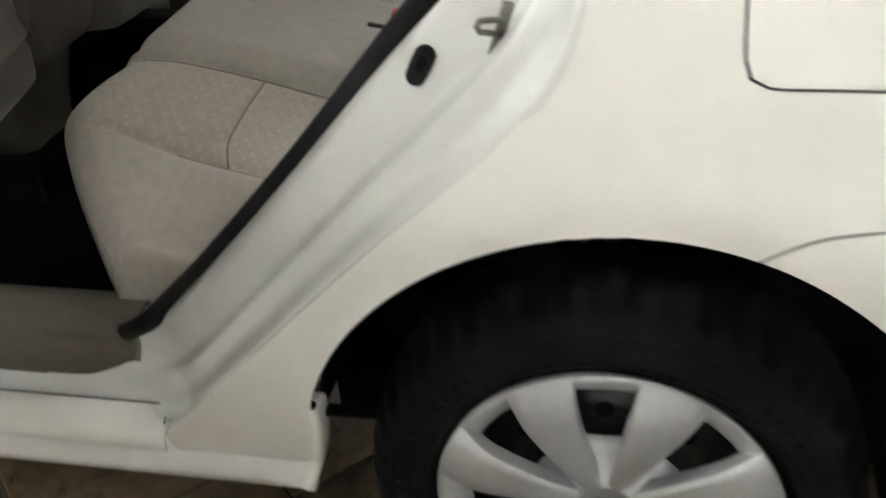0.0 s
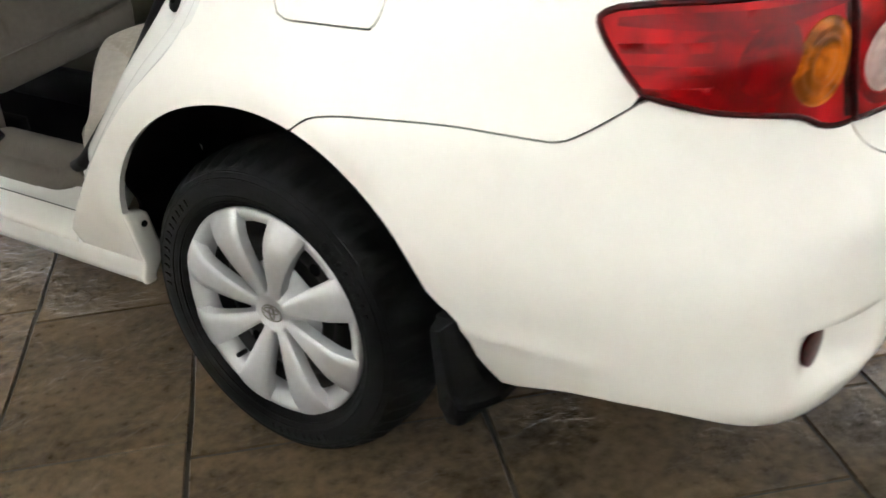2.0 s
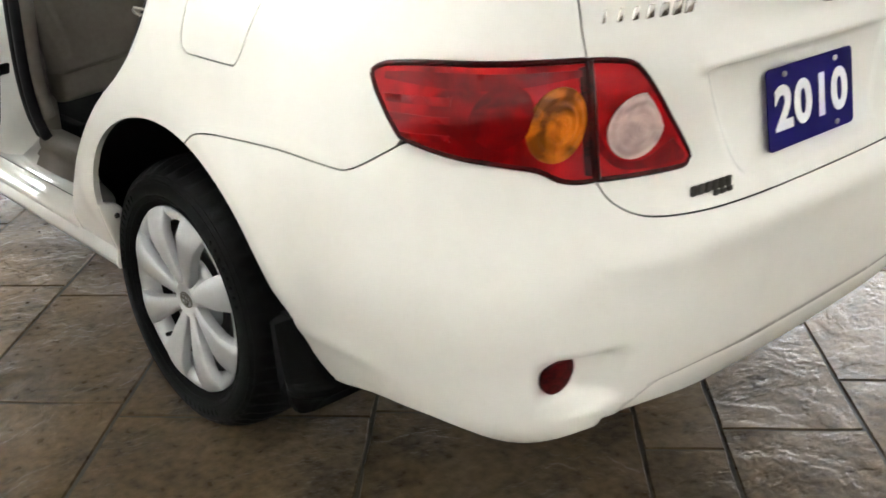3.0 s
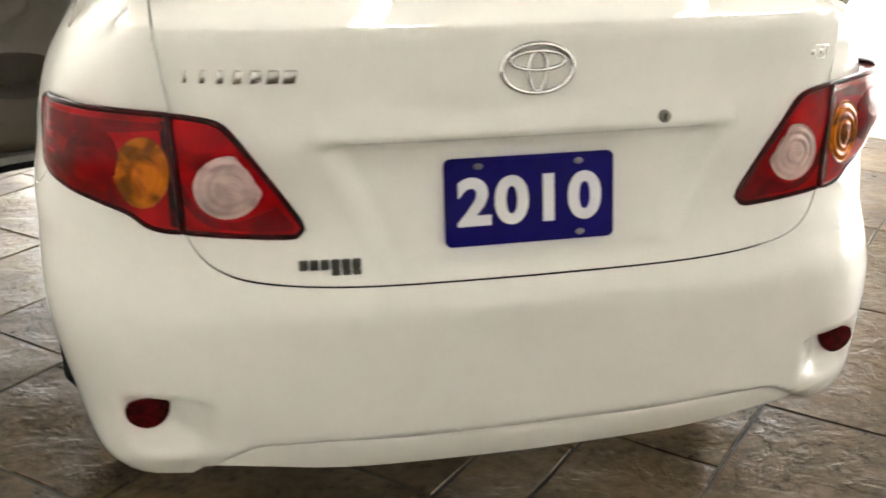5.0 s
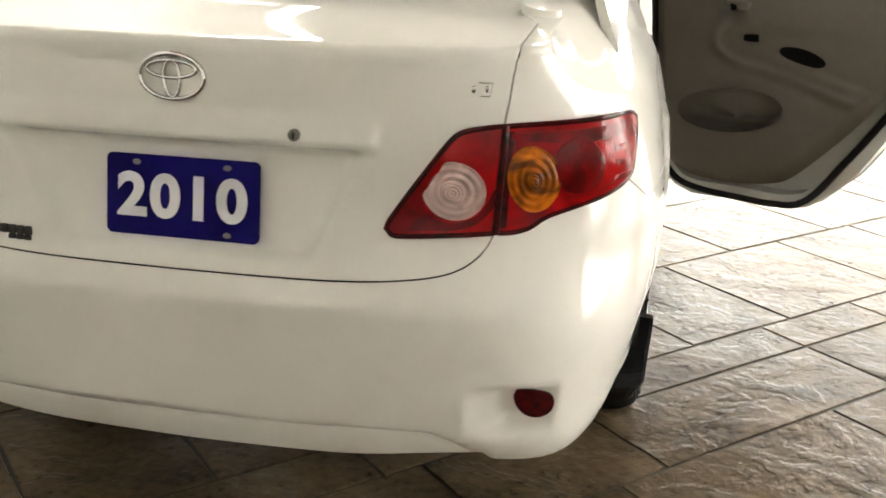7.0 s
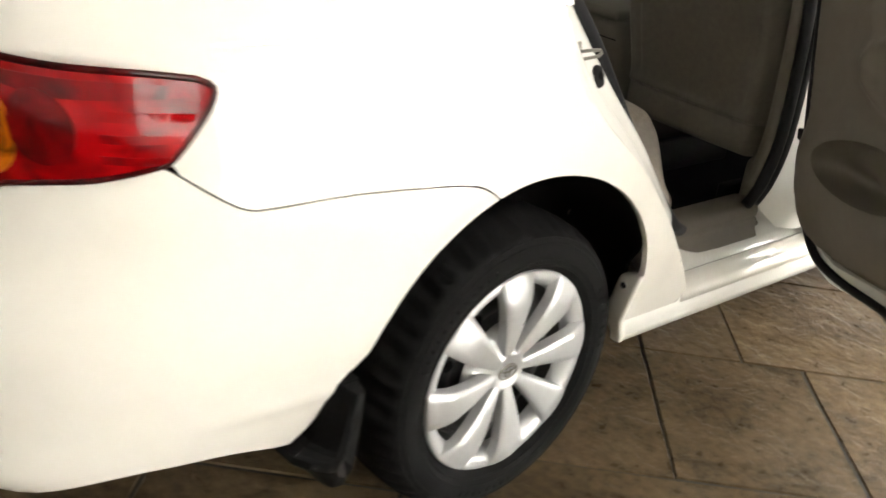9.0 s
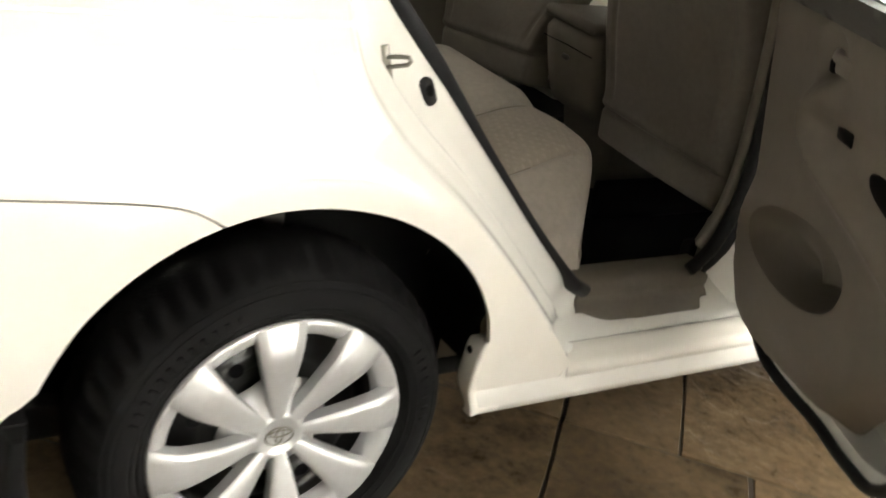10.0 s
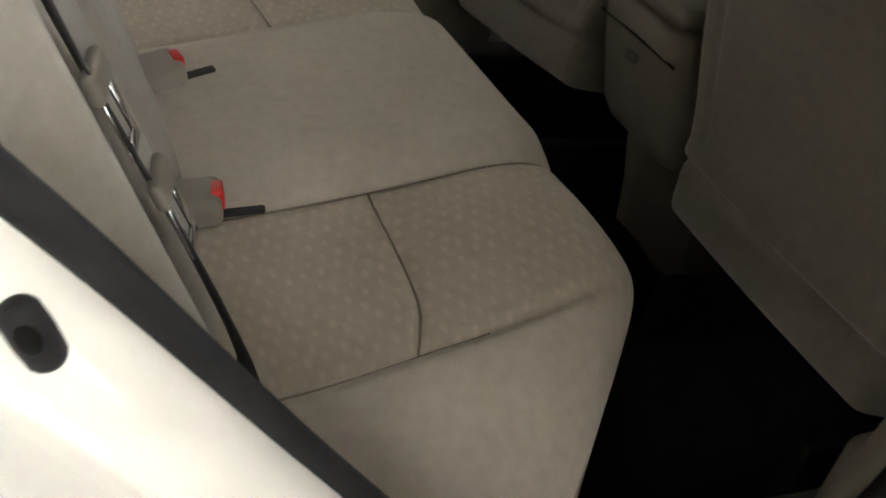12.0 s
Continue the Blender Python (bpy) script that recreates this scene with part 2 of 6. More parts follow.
BUCKLE = shader("grey buckle plastic", (0.19, 0.175, 0.15), rough=0.5, vary=0.06, scale=30)
REDBUTTON = shader("red release button", (0.55, 0.02, 0.02), rough=0.4, vary=0.1, scale=60)
BLUE = shader("blue plate", (0.005, 0.002, 0.115), rough=0.55, spec=0.12, vary=0.06, scale=12)
WHITE = shader("white lettering", (0.80, 0.80, 0.80), rough=0.5, vary=0.02, scale=30)
GLASS = glass_material("tinted window glass", (0.16, 0.18, 0.175))
PANE = glass_material("clear window glass", (0.95, 0.97, 0.97))
STONE = stone("stamped slate concrete")
JOINT = shader("dark floor joint", (0.034, 0.027, 0.019), rough=0.8, vary=0.4, scale=25, bump=0.8, bump_scale=90)
WALL = shader("white painted wall", (0.78, 0.77, 0.73), rough=0.8, vary=0.04, scale=1.5, bump=0.3, bump_scale=180)
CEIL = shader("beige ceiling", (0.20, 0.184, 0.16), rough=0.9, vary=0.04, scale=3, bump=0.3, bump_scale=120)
PALE = shader("pale sealed floor", (0.60, 0.56, 0.49), rough=0.32, vary=0.08, scale=3.0, bump=0.25, bump_scale=60)
SIDEWALL = shader("grey-beige painted wall", (0.48, 0.46, 0.42), rough=0.8, vary=0.05, scale=1.5, bump=0.3, bump_scale=180)
BACKWALL = shader("pale painted wall", (0.76, 0.745, 0.715), rough=0.8, vary=0.06, scale=1.5, bump=0.3, bump_scale=180)
FRAMEMAT = shader("grey window frame", (0.35, 0.35, 0.35), rough=0.45, metal=0.3, vary=0.08, scale=15)
TUBE = glow("fluorescent diffuser", (1.0, 0.955, 0.88), 25.0)
# Weaker glow added for the east backdrop to hold down light on the flank.
EAST_GLOW = glow("weakened east daylight glow", (1.0, 0.97, 0.925), 4.8)
OUTSIDE = glow("bright daylight outside", (1.0, 0.97, 0.925), 7.5)


# ================= helpers =================
def part(name, bm, material, parent=None, label="", smooth=True, mats=()):
    """Links a bmesh as one mesh object, under a thing or a part."""
    me = bpy.data.meshes.new(name)
    for f in bm.faces:
        f.smooth = smooth
    bm.to_mesh(me)
    bm.free()
    for m in mats or (material,):
        me.materials.append(m)
    ob = new(name, me)
    if parent is not None:
        # a thing, its part and that part's piece, and no deeper
        ob.parent = parent.parent if parent.parent and parent.parent.parent else parent
    if label:
        tagged(ob, label)
    return ob


def thing(name, label, category, group="", kind=""):
    return tagged(new(name), label, category, group, kind)


def dense(points, step=0.02, curved=True):
    """Resamples an open polyline, by default along a smooth curve through its points."""
    out = []
    n = len(points)
    for i in range(n - 1):
        p, q = points[i], points[i + 1]
        o, r = points[max(i - 1, 0)], points[min(i + 2, n - 1)]
        count = max(1, int(math.dist(p, q) / step))
        for k in range(count):
            f = k / count
            if curved:
                out.append(tuple(0.5 * (2 * b + (c - a) * f + (2 * a - 5 * b + 4 * c - d) * f * f + (3 * b - a - 3 * c + d) * f**3)
                                 for a, b, c, d in zip(o, p, q, r)))
            else:
                out.append(tuple(a + (b - a) * f for a, b in zip(p, q)))
    out.append(tuple(points[-1]))
    return out


def inset(loop, d):
    """Moves a closed counter-clockwise loop inwards by d."""
    n, out = len(loop), []
    for i in range(n):
        a, b, c = loop[i - 1], loop[i], loop[(i + 1) % n]
        u = Vector((b[0] - a[0], b[1] - a[1]))
        w = Vector((c[0] - b[0], c[1] - b[1]))
        if u.length < 1e-6 or w.length < 1e-6:
            out.append(b)
            continue
        u.normalize(), w.normalize()
        m = Vector((-u.y - w.y, u.x + w.x))
        m = m / max(m.length_squared, 0.4) * 2
        out.append((b[0] + m.x * d, b[1] + m.y * d))
    return out


def area(loop):
    return sum(a[0] * b[1] - b[0] * a[1] for a, b in zip(loop, loop[1:] + loop[:1])) / 2


def within(px, py, loops):
    hit = np.zeros(len(px), bool)
    for loop in loops:
        for (x0, y0), (x1, y1) in zip(loop, loop[1:] + loop[:1]):
            if y0 != y1:
                hit ^= ((y0 > py) != (y1 > py)) & (px < (x1 - x0) * (py - y0) / (y1 - y0) + x0)
    return hit


def panel(outline, surf, step=0.016, depth=0.014, holes=(), gap=0.0015, centre=(0, -0.1, 0.6), mirror=False, creases=()):
    """A sheet cut to an outline in the surface's own two coordinates, laid on the surface, with folded edges."""
    loops = []
    for k, loop in enumerate([outline, *holes]):
        loop = [p for i, p in enumerate(loop) if math.dist(p, loop[i - 1]) > 1e-4]
        if area(loop) < 0:
            loop = loop[::-1]
        loops.append(inset(loop, gap if k == 0 else -gap))
    pts, edges = [], []
    for loop in loops:
        a = len(pts)
        pts += loop
        edges += [(a + i, a + (i + 1) % len(loop)) for i in range(len(loop))]
    for line in creases:
        a = len(pts)
        pts += line
        edges += [(a + i, a + i + 1) for i in range(len(line) - 1)]
    bound = np.array(pts)
    x0, y0 = bound.min(0)
    x1, y1 = bound.max(0)
    gx, gy = np.meshgrid(np.arange(x0, x1, step), np.arange(y0, y1, step))
    gx[1::2] += step / 2
    gx, gy = gx.ravel(), gy.ravel()
    keep = within(gx, gy, loops)
    gx, gy = gx[keep], gy[keep]
    far = np.full(len(gx), 9.0)
    for b in bound:
        far = np.minimum(far, (gx - b[0]) ** 2 + (gy - b[1]) ** 2)
    keep = far > (0.5 * step) ** 2
    pts = [Vector(p) for p in pts] + [Vector((a, b)) for a, b in zip(gx[keep], gy[keep])]
    v2, _, tri, *_ = delaunay_2d_cdt(pts, edges, [], 0, 1e-6)
    mid = np.array([[(v2[a].x + v2[b].x + v2[c].x) / 3, (v2[a].y + v2[b].y + v2[c].y) / 3] for a, b, c in tri])
    inside = within(mid[:, 0], mid[:, 1], loops)
    bm = bmesh.new()
    sx = -1 if mirror else 1
    vs = []
    for p in v2:
        q = surf(p.x, p.y)
        vs.append(bm.verts.new((q[0] * sx, q[1], q[2])))
    for t, ok in zip(tri, inside):
        if ok:
            bm.faces.new([vs[i] for i in t])
    loose = [v for v in bm.verts if not v.link_faces]
    bmesh.ops.delete(bm, geom=loose, context="VERTS")
    bm.normal_update()
    c = Vector(centre)
    votes = sum(f.calc_area() * (1 if f.normal.dot(f.calc_center_median() - c) > 0 else -1) for f in bm.faces)
    if votes < 0:
        bmesh.ops.reverse_faces(bm, faces=bm.faces[:])
        bm.normal_update()
    if depth:
        rim = [e for e in bm.edges if len(e.link_faces) == 1]
        normals = {v: v.normal.copy() for e in rim for v in e.verts}
        made = bmesh.ops.extrude_edge_only(bm, edges=rim)
        fresh = [g for g in made["geom"] if isinstance(g, bmesh.types.BMVert)]
        old = {tuple(round(x, 6) for x in v.co): n for v, n in normals.items()}
        for v in fresh:
            n = old.get(tuple(round(x, 6) for x in v.co))
            if n is not None:
                v.co -= n * depth
        for e in rim:
            e.smooth = False
    return bm


def box(x0, x1, y0, y1, z0, z1, bevel=0.0, segments=2):
    bm = bmesh.new()
    bmesh.ops.create_cube(bm, size=1)
    for v in bm.verts:
        v.co = ((x0 + x1) / 2 + v.co.x * (x1 - x0), (y0 + y1) / 2 + v.co.y * (y1 - y0), (z0 + z1) / 2 + v.co.z * (z1 - z0))
    if bevel:
        bmesh.ops.bevel(bm, geom=bm.edges[:], offset=bevel, segments=segments, affect="EDGES", profile=0.5)
    return bm


def sheet(rows, closed_u=False, closed_v=False):
    """A grid of quads through rows of points."""
    bm = bmesh.new()
    grid = [[bm.verts.new(p) for p in row] for row in rows]
    nu, nv = len(grid), len(grid[0])
    for i in range(nu if closed_u else nu - 1):
        for j in range(nv if closed_v else nv - 1):
            a, b, c, d = grid[i][j], grid[(i + 1) % nu][j], grid[(i + 1) % nu][(j + 1) % nv], grid[i][(j + 1) % nv]
            bm.faces.new((a, b, c, d))
    return bm


def solid(bm, thick):
    """Gives a sheet thickness, inwards."""
    bmesh.ops.recalc_face_normals(bm, faces=bm.faces[:])
    bmesh.ops.solidify(bm, geom=bm.faces[:], thickness=thick)
    bmesh.ops.recalc_face_normals(bm, faces=bm.faces[:])
    return bm


def mirrored(bm):
    for v in bm.verts:
        v.co.x = -v.co.x
    bmesh.ops.reverse_faces(bm, faces=bm.faces[:])
    return bm


def lathe(profile, count=96):
    """Turns (along, radius) pairs about the x axis."""
    rows = []
    for i in range(count):
        a = 2 * math.pi * i / count
        rows.append([(x, r * math.cos(a), r * math.sin(a)) for x, r in profile])
    return sheet(rows, closed_u=True)


def tube(path, radius, sides=10, flat=1.0, closed=False, caps=True):
    """Sweeps a round or flattened section along points."""
    pts = [Vector(p) for p in path]
    rows, up = [], None
    n = len(pts)
    for i, p in enumerate(pts):
        t = (pts[(i + 1) % n] - pts[i - 1]) if closed else (pts[min(i + 1, n - 1)] - pts[max(i - 1, 0)])
        t.normalize()
        if up is None:
            up = t.orthogonal().normalized()
        up = (up - t * up.dot(t)).normalized()
        side = t.cross(up)
        rows.append([p + (up * math.cos(a) + side * math.sin(a) * flat) * radius for a in [2 * math.pi * k / sides for k in range(sides)]])
    bm = sheet(rows, closed_u=closed, closed_v=True)
    if caps and not closed:
        bm.verts.ensure_lookup_table()
        bm.faces.new([bm.verts[k] for k in range(sides)])
        bm.faces.new([bm.verts[len(bm.verts) - 1 - k] for k in range(sides)])
    bmesh.ops.recalc_face_normals(bm, faces=bm.faces[:])
    return bm


def ribbon(path, width_dir, width, thick):
    """A strap along points."""
    w = Vector(width_dir).normalized()
    rows = []
    n = len(path)
    for i in range(n):
        t = (Vector(path[min(i + 1, n - 1)]) - Vector(path[max(i - 1, 0)])).normalized()
        up = t.cross(w).normalized()
        p = Vector(path[i])
        rows.append([p + w * a * width / 2 + up * b * thick / 2 for a, b in ((-1, -1), (1, -1), (1, 1), (-1, 1))])
    bm = sheet(rows, closed_v=True)
    bmesh.ops.recalc_face_normals(bm, faces=bm.faces[:])
    return bm


def join(*many):
    out = bmesh.new()
    for b in many:
        me = bpy.data.meshes.new("temp")
        b.to_mesh(me)
        b.free()
        out.from_mesh(me)
        bpy.data.meshes.remove(me)
    return out


def step01(x, a, b):
    f = min(max((x - a) / (b - a), 0.0), 1.0)
    return f * f * (3 - 2 * f)


def offset_surface(base, amount, eps=0.004):
    """The surface base, pushed outwards by amount(s, v)."""
    def surf(s, v):
        d = amount(s, v)
        p = Vector(base(s, v))
        if abs(d) < 1e-6:
            return p
        n = (Vector(base(s + eps, v)) - Vector(base(s - eps, v))).cross(Vector(base(s, v + eps)) - Vector(base(s, v - eps)))
        n.normalize()
        if n.dot(p - Vector((0, -0.1, p.z))) < 0:
            n = -n
        return p + n * d
    return surf


def both(s, v):
    """The skin on both sides: s below nought lies on the left."""
    x, y, z = skin(abs(s), v)
    return (-x if s < 0 else x, y, z)


def on_x(x, v):
    return (s_of_x(x, v), v)


def on_y(y, v):
    return (s_of_y(y, v), v)


# ---- body surface: s runs along the waist from the rear centre line round the corner to the side, v runs up ----
N_EXP, YC, BOW = 3.5, -0.12, 0.03
PROFILE = [
    (0.22, 0.770, -0.945, 0.220, 4.9),
    (0.27, 0.795, -0.995, 0.270, 5.0),
    (0.32, 0.818, -1.022, 0.320, 5.1),
    (0.38, 0.840, -1.036, 0.380, 5.1),
    (0.45, 0.858, -1.042, 0.450, 5.0),
    (0.55, 0.872, -1.046, 0.550, 4.6),
    (0.62, 0.877, -1.040, 0.620, 4.2),
    (0.68, 0.878, -1.022, 0.680, 3.9),
    (0.74, 0.875, -0.998, 0.740, 4.0),
    (0.82, 0.862, -0.992, 0.820, 4.0),
    (0.90, 0.848, -0.995, 0.900, 4.0),
    (0.98, 0.822, -0.988, 0.980, 4.0),
    (1.03, 0.788, -0.968, 1.028, 3.9),
    (1.07, 0.745, -0.938, 1.058, 3.5),
    (1.11, 0.685, -0.890, 1.078, 3.5),
    (1.15, 0.610, -0.830, 1.086, 3.5),
]


def hermite(knots, v):
    """Smooth curve through rows of (v, a, b, ...)."""
    v = min(max(v, knots[0][0]), knots[-1][0])
    i = 0
    while i < len(knots) - 2 and v > knots[i + 1][0]:
        i += 1
    p, q = knots[i], knots[i + 1]
    o, r = knots[max(i - 1, 0)], knots[min(i + 2, len(knots) - 1)]
    h = q[0] - p[0]
    f = (v - p[0]) / h
    out = []
    for k in range(1, len(p)):
        m0 = (q[k] - o[k]) / (q[0] - o[0]) * h
        m1 = (r[k] - p[k]) / (r[0] - p[0]) * h
        out.append((2 * f**3 - 3 * f**2 + 1) * p[k] + (f**3 - 2 * f**2 + f) * m0 + (3 * f**2 - 2 * f**3) * q[k] + (f**3 - f**2) * m1)
    return out


def _waist():
    """Rows of (run along the waist, share of the half width, share of the way back)."""
    rows, run, last = [], 0.0, None
    for i in range(1201):
        t = i / 1200
        t = t * t * (3 - 2 * t) * math.pi / 2
        r, q = math.sin(t) ** (2 / N_EXP), max(math.cos(t), 0.0) ** (2 / N_EXP) if i < 1200 else 0.0
        x, y = 0.87 * r, YC - (YC + 1.0) * q
        if last:
            run += math.hypot(x - last[0], y - last[1])
        rows.append((run, r, q))
        last = (x, y)
    return rows


WAIST = _waist()
S_SIDE = WAIST[-1][0]


def skin(s, v):
    """A place on the right-hand body side."""
    w, yb, z, n = hermite(PROFILE, v)
    if s >= S_SIDE:
        return (w, YC + s - S_SIDE, z)
    s = max(s, 0.0)
    lo, hi = 0, len(WAIST) - 1
    while hi - lo > 1:
        mid = (lo + hi) // 2
        if WAIST[mid][0] <= s:
            lo = mid
        else:
            hi = mid
    (a, ra, qa), (b, rb, qb) = WAIST[lo], WAIST[hi]
    f = (s - a) / max(b - a, 1e-9)
    r, q = ra + (rb - ra) * f, qa + (qb - qa) * f
    k = (r**n + q**n) ** (-1 / n)
    x = w * k * r
    return (x, YC - (YC - yb) * k * q + BOW * x * x * q ** (N_EXP / 2), z)


def s_of_y(y, v):
    """The s on the side at which the skin has that y."""
    if y >= YC:
        return S_SIDE + y - YC
    lo, hi = 0.3, S_SIDE
    for _ in range(40):
        mid = (lo + hi) / 2
        if skin(mid, v)[1] < y:
            lo = mid
        else:
            hi = mid
    return lo


def s_of_x(x, v):
    lo, hi = 0.0, S_SIDE
    for _ in range(40):
        mid = (lo + hi) / 2
        if skin(mid, v)[0] < x:
            lo = mid
        else:
            hi = mid
    return lo


# ================= the car: outer body =================
car = thing("car", "white four-door sedan with both rear doors open, parked on slate-look concrete", "car")

# outlines on the skin, rear to front
LAMP_TOP = [on_x(0.590, 0.946), on_x(0.655, 0.947), on_x(0.715, 0.946), on_y(-0.745, 0.945), on_y(-0.690, 0.941)]
LAMP_TIP = [on_y(-0.690, 0.941), on_y(-0.668, 0.930), on_y(-0.676, 0.905), on_y(-0.699, 0.870), on_y(-0.728, 0.832)]
LAMP_LOW = [on_y(-0.728, 0.832), on_x(0.760, 0.806), on_x(0.715, 0.793), on_x(0.668, 0.780), on_x(0.640, 0.762), on_x(0.612, 0.755), on_x(0.582, 0.755)]
LAMP_SPLIT = [on_x(0.582, 0.755), on_x(0.586, 0.85), on_x(0.590, 0.946)]
LID_LAMP_TOP = [on_x(0.590, 0.946), on_x(0.555, 0.943), on_x(0.520, 0.936), on_x(0.500, 0.920), on_x(0.470, 0.880), on_x(0.430, 0.823), on_x(0.400, 0.778)]
LID_LAMP_LOW = [on_x(0.400, 0.778), on_x(0.392, 0.760), on_x(0.402, 0.749), on_x(0.440, 0.748), on_x(0.582, 0.755)]
BUMPER_SEAM = [on_y(-0.150, 0.717), on_y(-0.193, 0.742), on_y(-0.235, 0.752), on_y(-0.30, 0.758), on_y(-0.46, 0.767), on_y(-0.59, 0.762), on_y(-0.625, 0.762), on_y(-0.66, 0.777), on_y(-0.724, 0.818)]
LID_SEAM = [on_x(0.582, 0.755), on_x(0.560, 0.715), on_x(0.515, 0.686), on_x(0.43, 0.671), on_x(0.28, 0.663), (0.0, 0.661)]


def arch_fuller(a):
    """The wheel arch is a little fuller behind its top."""
    return 0.010 * (1 - step01(a, 58, 104)) * step01(a, 12, 38)


def arch(a0, a1, r=0.388, count=46):
    """The wheel arch edge; angles from straight back (0) over the top (90) to the front."""
    out = []
    for k in range(count + 1):
        a = a0 + (a1 - a0) * k / count
        rr = r + arch_fuller(a)
        out.append(on_y(-0.008 - rr * math.cos(radians(a)), 0.345 + rr * math.sin(radians(a))))
    return out


# -- quarter panels
DOOR_EDGE = [(0.030, 1.10), (0.028, 1.03), (0.034, 0.960), (0.061, 0.893), (0.131, 0.811), (0.242, 0.720), (0.361, 0.607), (0.475, 0.489), (0.566, 0.392), (0.60, 0.355)]
SEAL_EDGE = [(0.055, 1.115), (0.104, 1.048), (0.165, 0.978), (0.237, 0.901), (0.375, 0.741), (0.508, 0.598), (0.60, 0.508), (0.650, 0.464), (0.684, 0.446)]


RIM_Z, RIM_R = 1.058, 0.024


def lid(s, v):
    a = abs(s)
    x, y, z = skin(a, min(v, 0.955))
    if v > 0.955:
        y += 0.02 * (min(v, RIM_Z) - 0.955)
        x *= 1 - 0.08 * (min(v, RIM_Z) - 0.955)
        z = min(v, RIM_Z)
    if v > RIM_Z:
        d = v - RIM_Z
        ang = min(d / RIM_R, 1.42)
        y += RIM_R * (1 - math.cos(ang))
        z += RIM_R * math.sin(ang)
        run = max(d - RIM_R * 1.42, 0)
        y += run
        z += run * 0.115 - 0.02 * run * run + 0.012 * (1 - (x / 0.62) ** 2) * step01(run, 0, 0.3)
        x *= 1 + 0.06 * run
    return (-x if s < 0 else x, y, z)


SEAM_S = s_of_x(0.612, 0.955)


def flank(s, v):
    """The quarter panel: the skin, drawn level with the boot lid beside the seam."""
    p, q = Vector(lid(s, v)), Vector(skin(s, v))
    if v > 0.95:
        q.z += 0.115 * max(min(q.y, -0.45) + 0.93, 0) * step01(v, 1.0, 1.12)
    f = 1 - (1 - step01(s, SEAM_S + 0.02, SEAM_S + 0.26)) * step01(v, 0.94, 0.97)
    return tuple(p.lerp(q, f))


def arch_flare(s, v):
    """The pressed lip round the wheel arch."""
    x, y, z = skin(abs(s), v)
    dy, dz = y + 0.008, z - 0.345
    if dy < -0.75 or dz < 0:
        return 0.0
    d = math.hypot(dy, dz) - 0.388 - arch_fuller(math.degrees(math.atan2(dz, -dy)))
    return (0.009 * math.exp(-((max(d - 0.040, 0) / 0.055) ** 2)) - 0.005 * step01(0.042 - d, 0.0, 0.042)) * step01(dz, 0.015, 0.16)


QUARTER = offset_surface(flank, arch_flare)
_fuel_loop = dense([on_y(-0.122, 1.020), on_y(-0.120, 0.96), on_y(-0.122, 0.915), on_y(-0.128, 0.898), on_y(-0.145, 0.890)], 0.01) + \
    dense([on_y(-0.155, 0.889), on_y(-0.295, 0.889), on_y(-0.315, 0.892), on_y(-0.330, 0.908), on_y(-0.348, 0.96), on_y(-0.362, 1.010), on_y(-0.360, 1.030), on_y(-0.340, 1.037)], 0.01) + \
    dense([on_y(-0.330, 1.037), on_y(-0.150, 1.037), on_y(-0.128, 1.033), on_y(-0.122, 1.020)], 0.01)


def quarter_outline():
    loop = arch(69.2, 168.0)
    loop += dense([on_y(0.367, 0.425), on_y(0.374, 0.36), on_y(0.392, 0.30), on_y(0.408, 0.262), on_y(0.425, 0.252), on_y(0.46, 0.252)], 0.012)
    loop += dense([on_y(0.47, 0.252), on_y(0.60, 0.252)], 0.02, False)
    loop += dense([on_y(*p) for p in DOOR_EDGE[::-1]], 0.012)
    loop += dense([on_y(0.02, 1.115), on_y(-0.3, 1.148), on_y(-0.55, 1.148), (SEAM_S + 0.22, 1.148), (SEAM_S + 0.03, 1.40), (SEAM_S, 1.40)], 0.03, False)
    loop += dense([(SEAM_S, 1.40), (SEAM_S, 1.10), (s_of_x(0.610, 0.955), 1.06), (s_of_x(0.604, 0.955), 1.03), (s_of_x(0.597, 0.955), 0.985), on_x(0.590, 0.946)], 0.015)
    loop += dense(LAMP_TOP, 0.015)[1:] + dense(LAMP_TIP, 0.01)[1:]
    loop += dense(BUMPER_SEAM, 0.012)[::-1][1:]
    return loop


for side, mirror in (("right", False), ("left", True)):
    part("quarter_panel", panel(quarter_outline(), QUARTER, 0.018, 0.016, holes=[_fuel_loop] if mirror else [], mirror=mirror), PAINT, car)
    if mirror:
        part("fuel_door", panel(_fuel_loop, QUARTER, 0.02, 0.012, mirror=True), PAINT, car, "white rounded fuel filler door")

# -- bumper
def lip_line(x):
    """The height of the crease over the lower lip."""
    return 0.370 + 0.008 * step01(x, 0.2, 0.4) - 0.068 * step01(x, 0.47, 0.63)


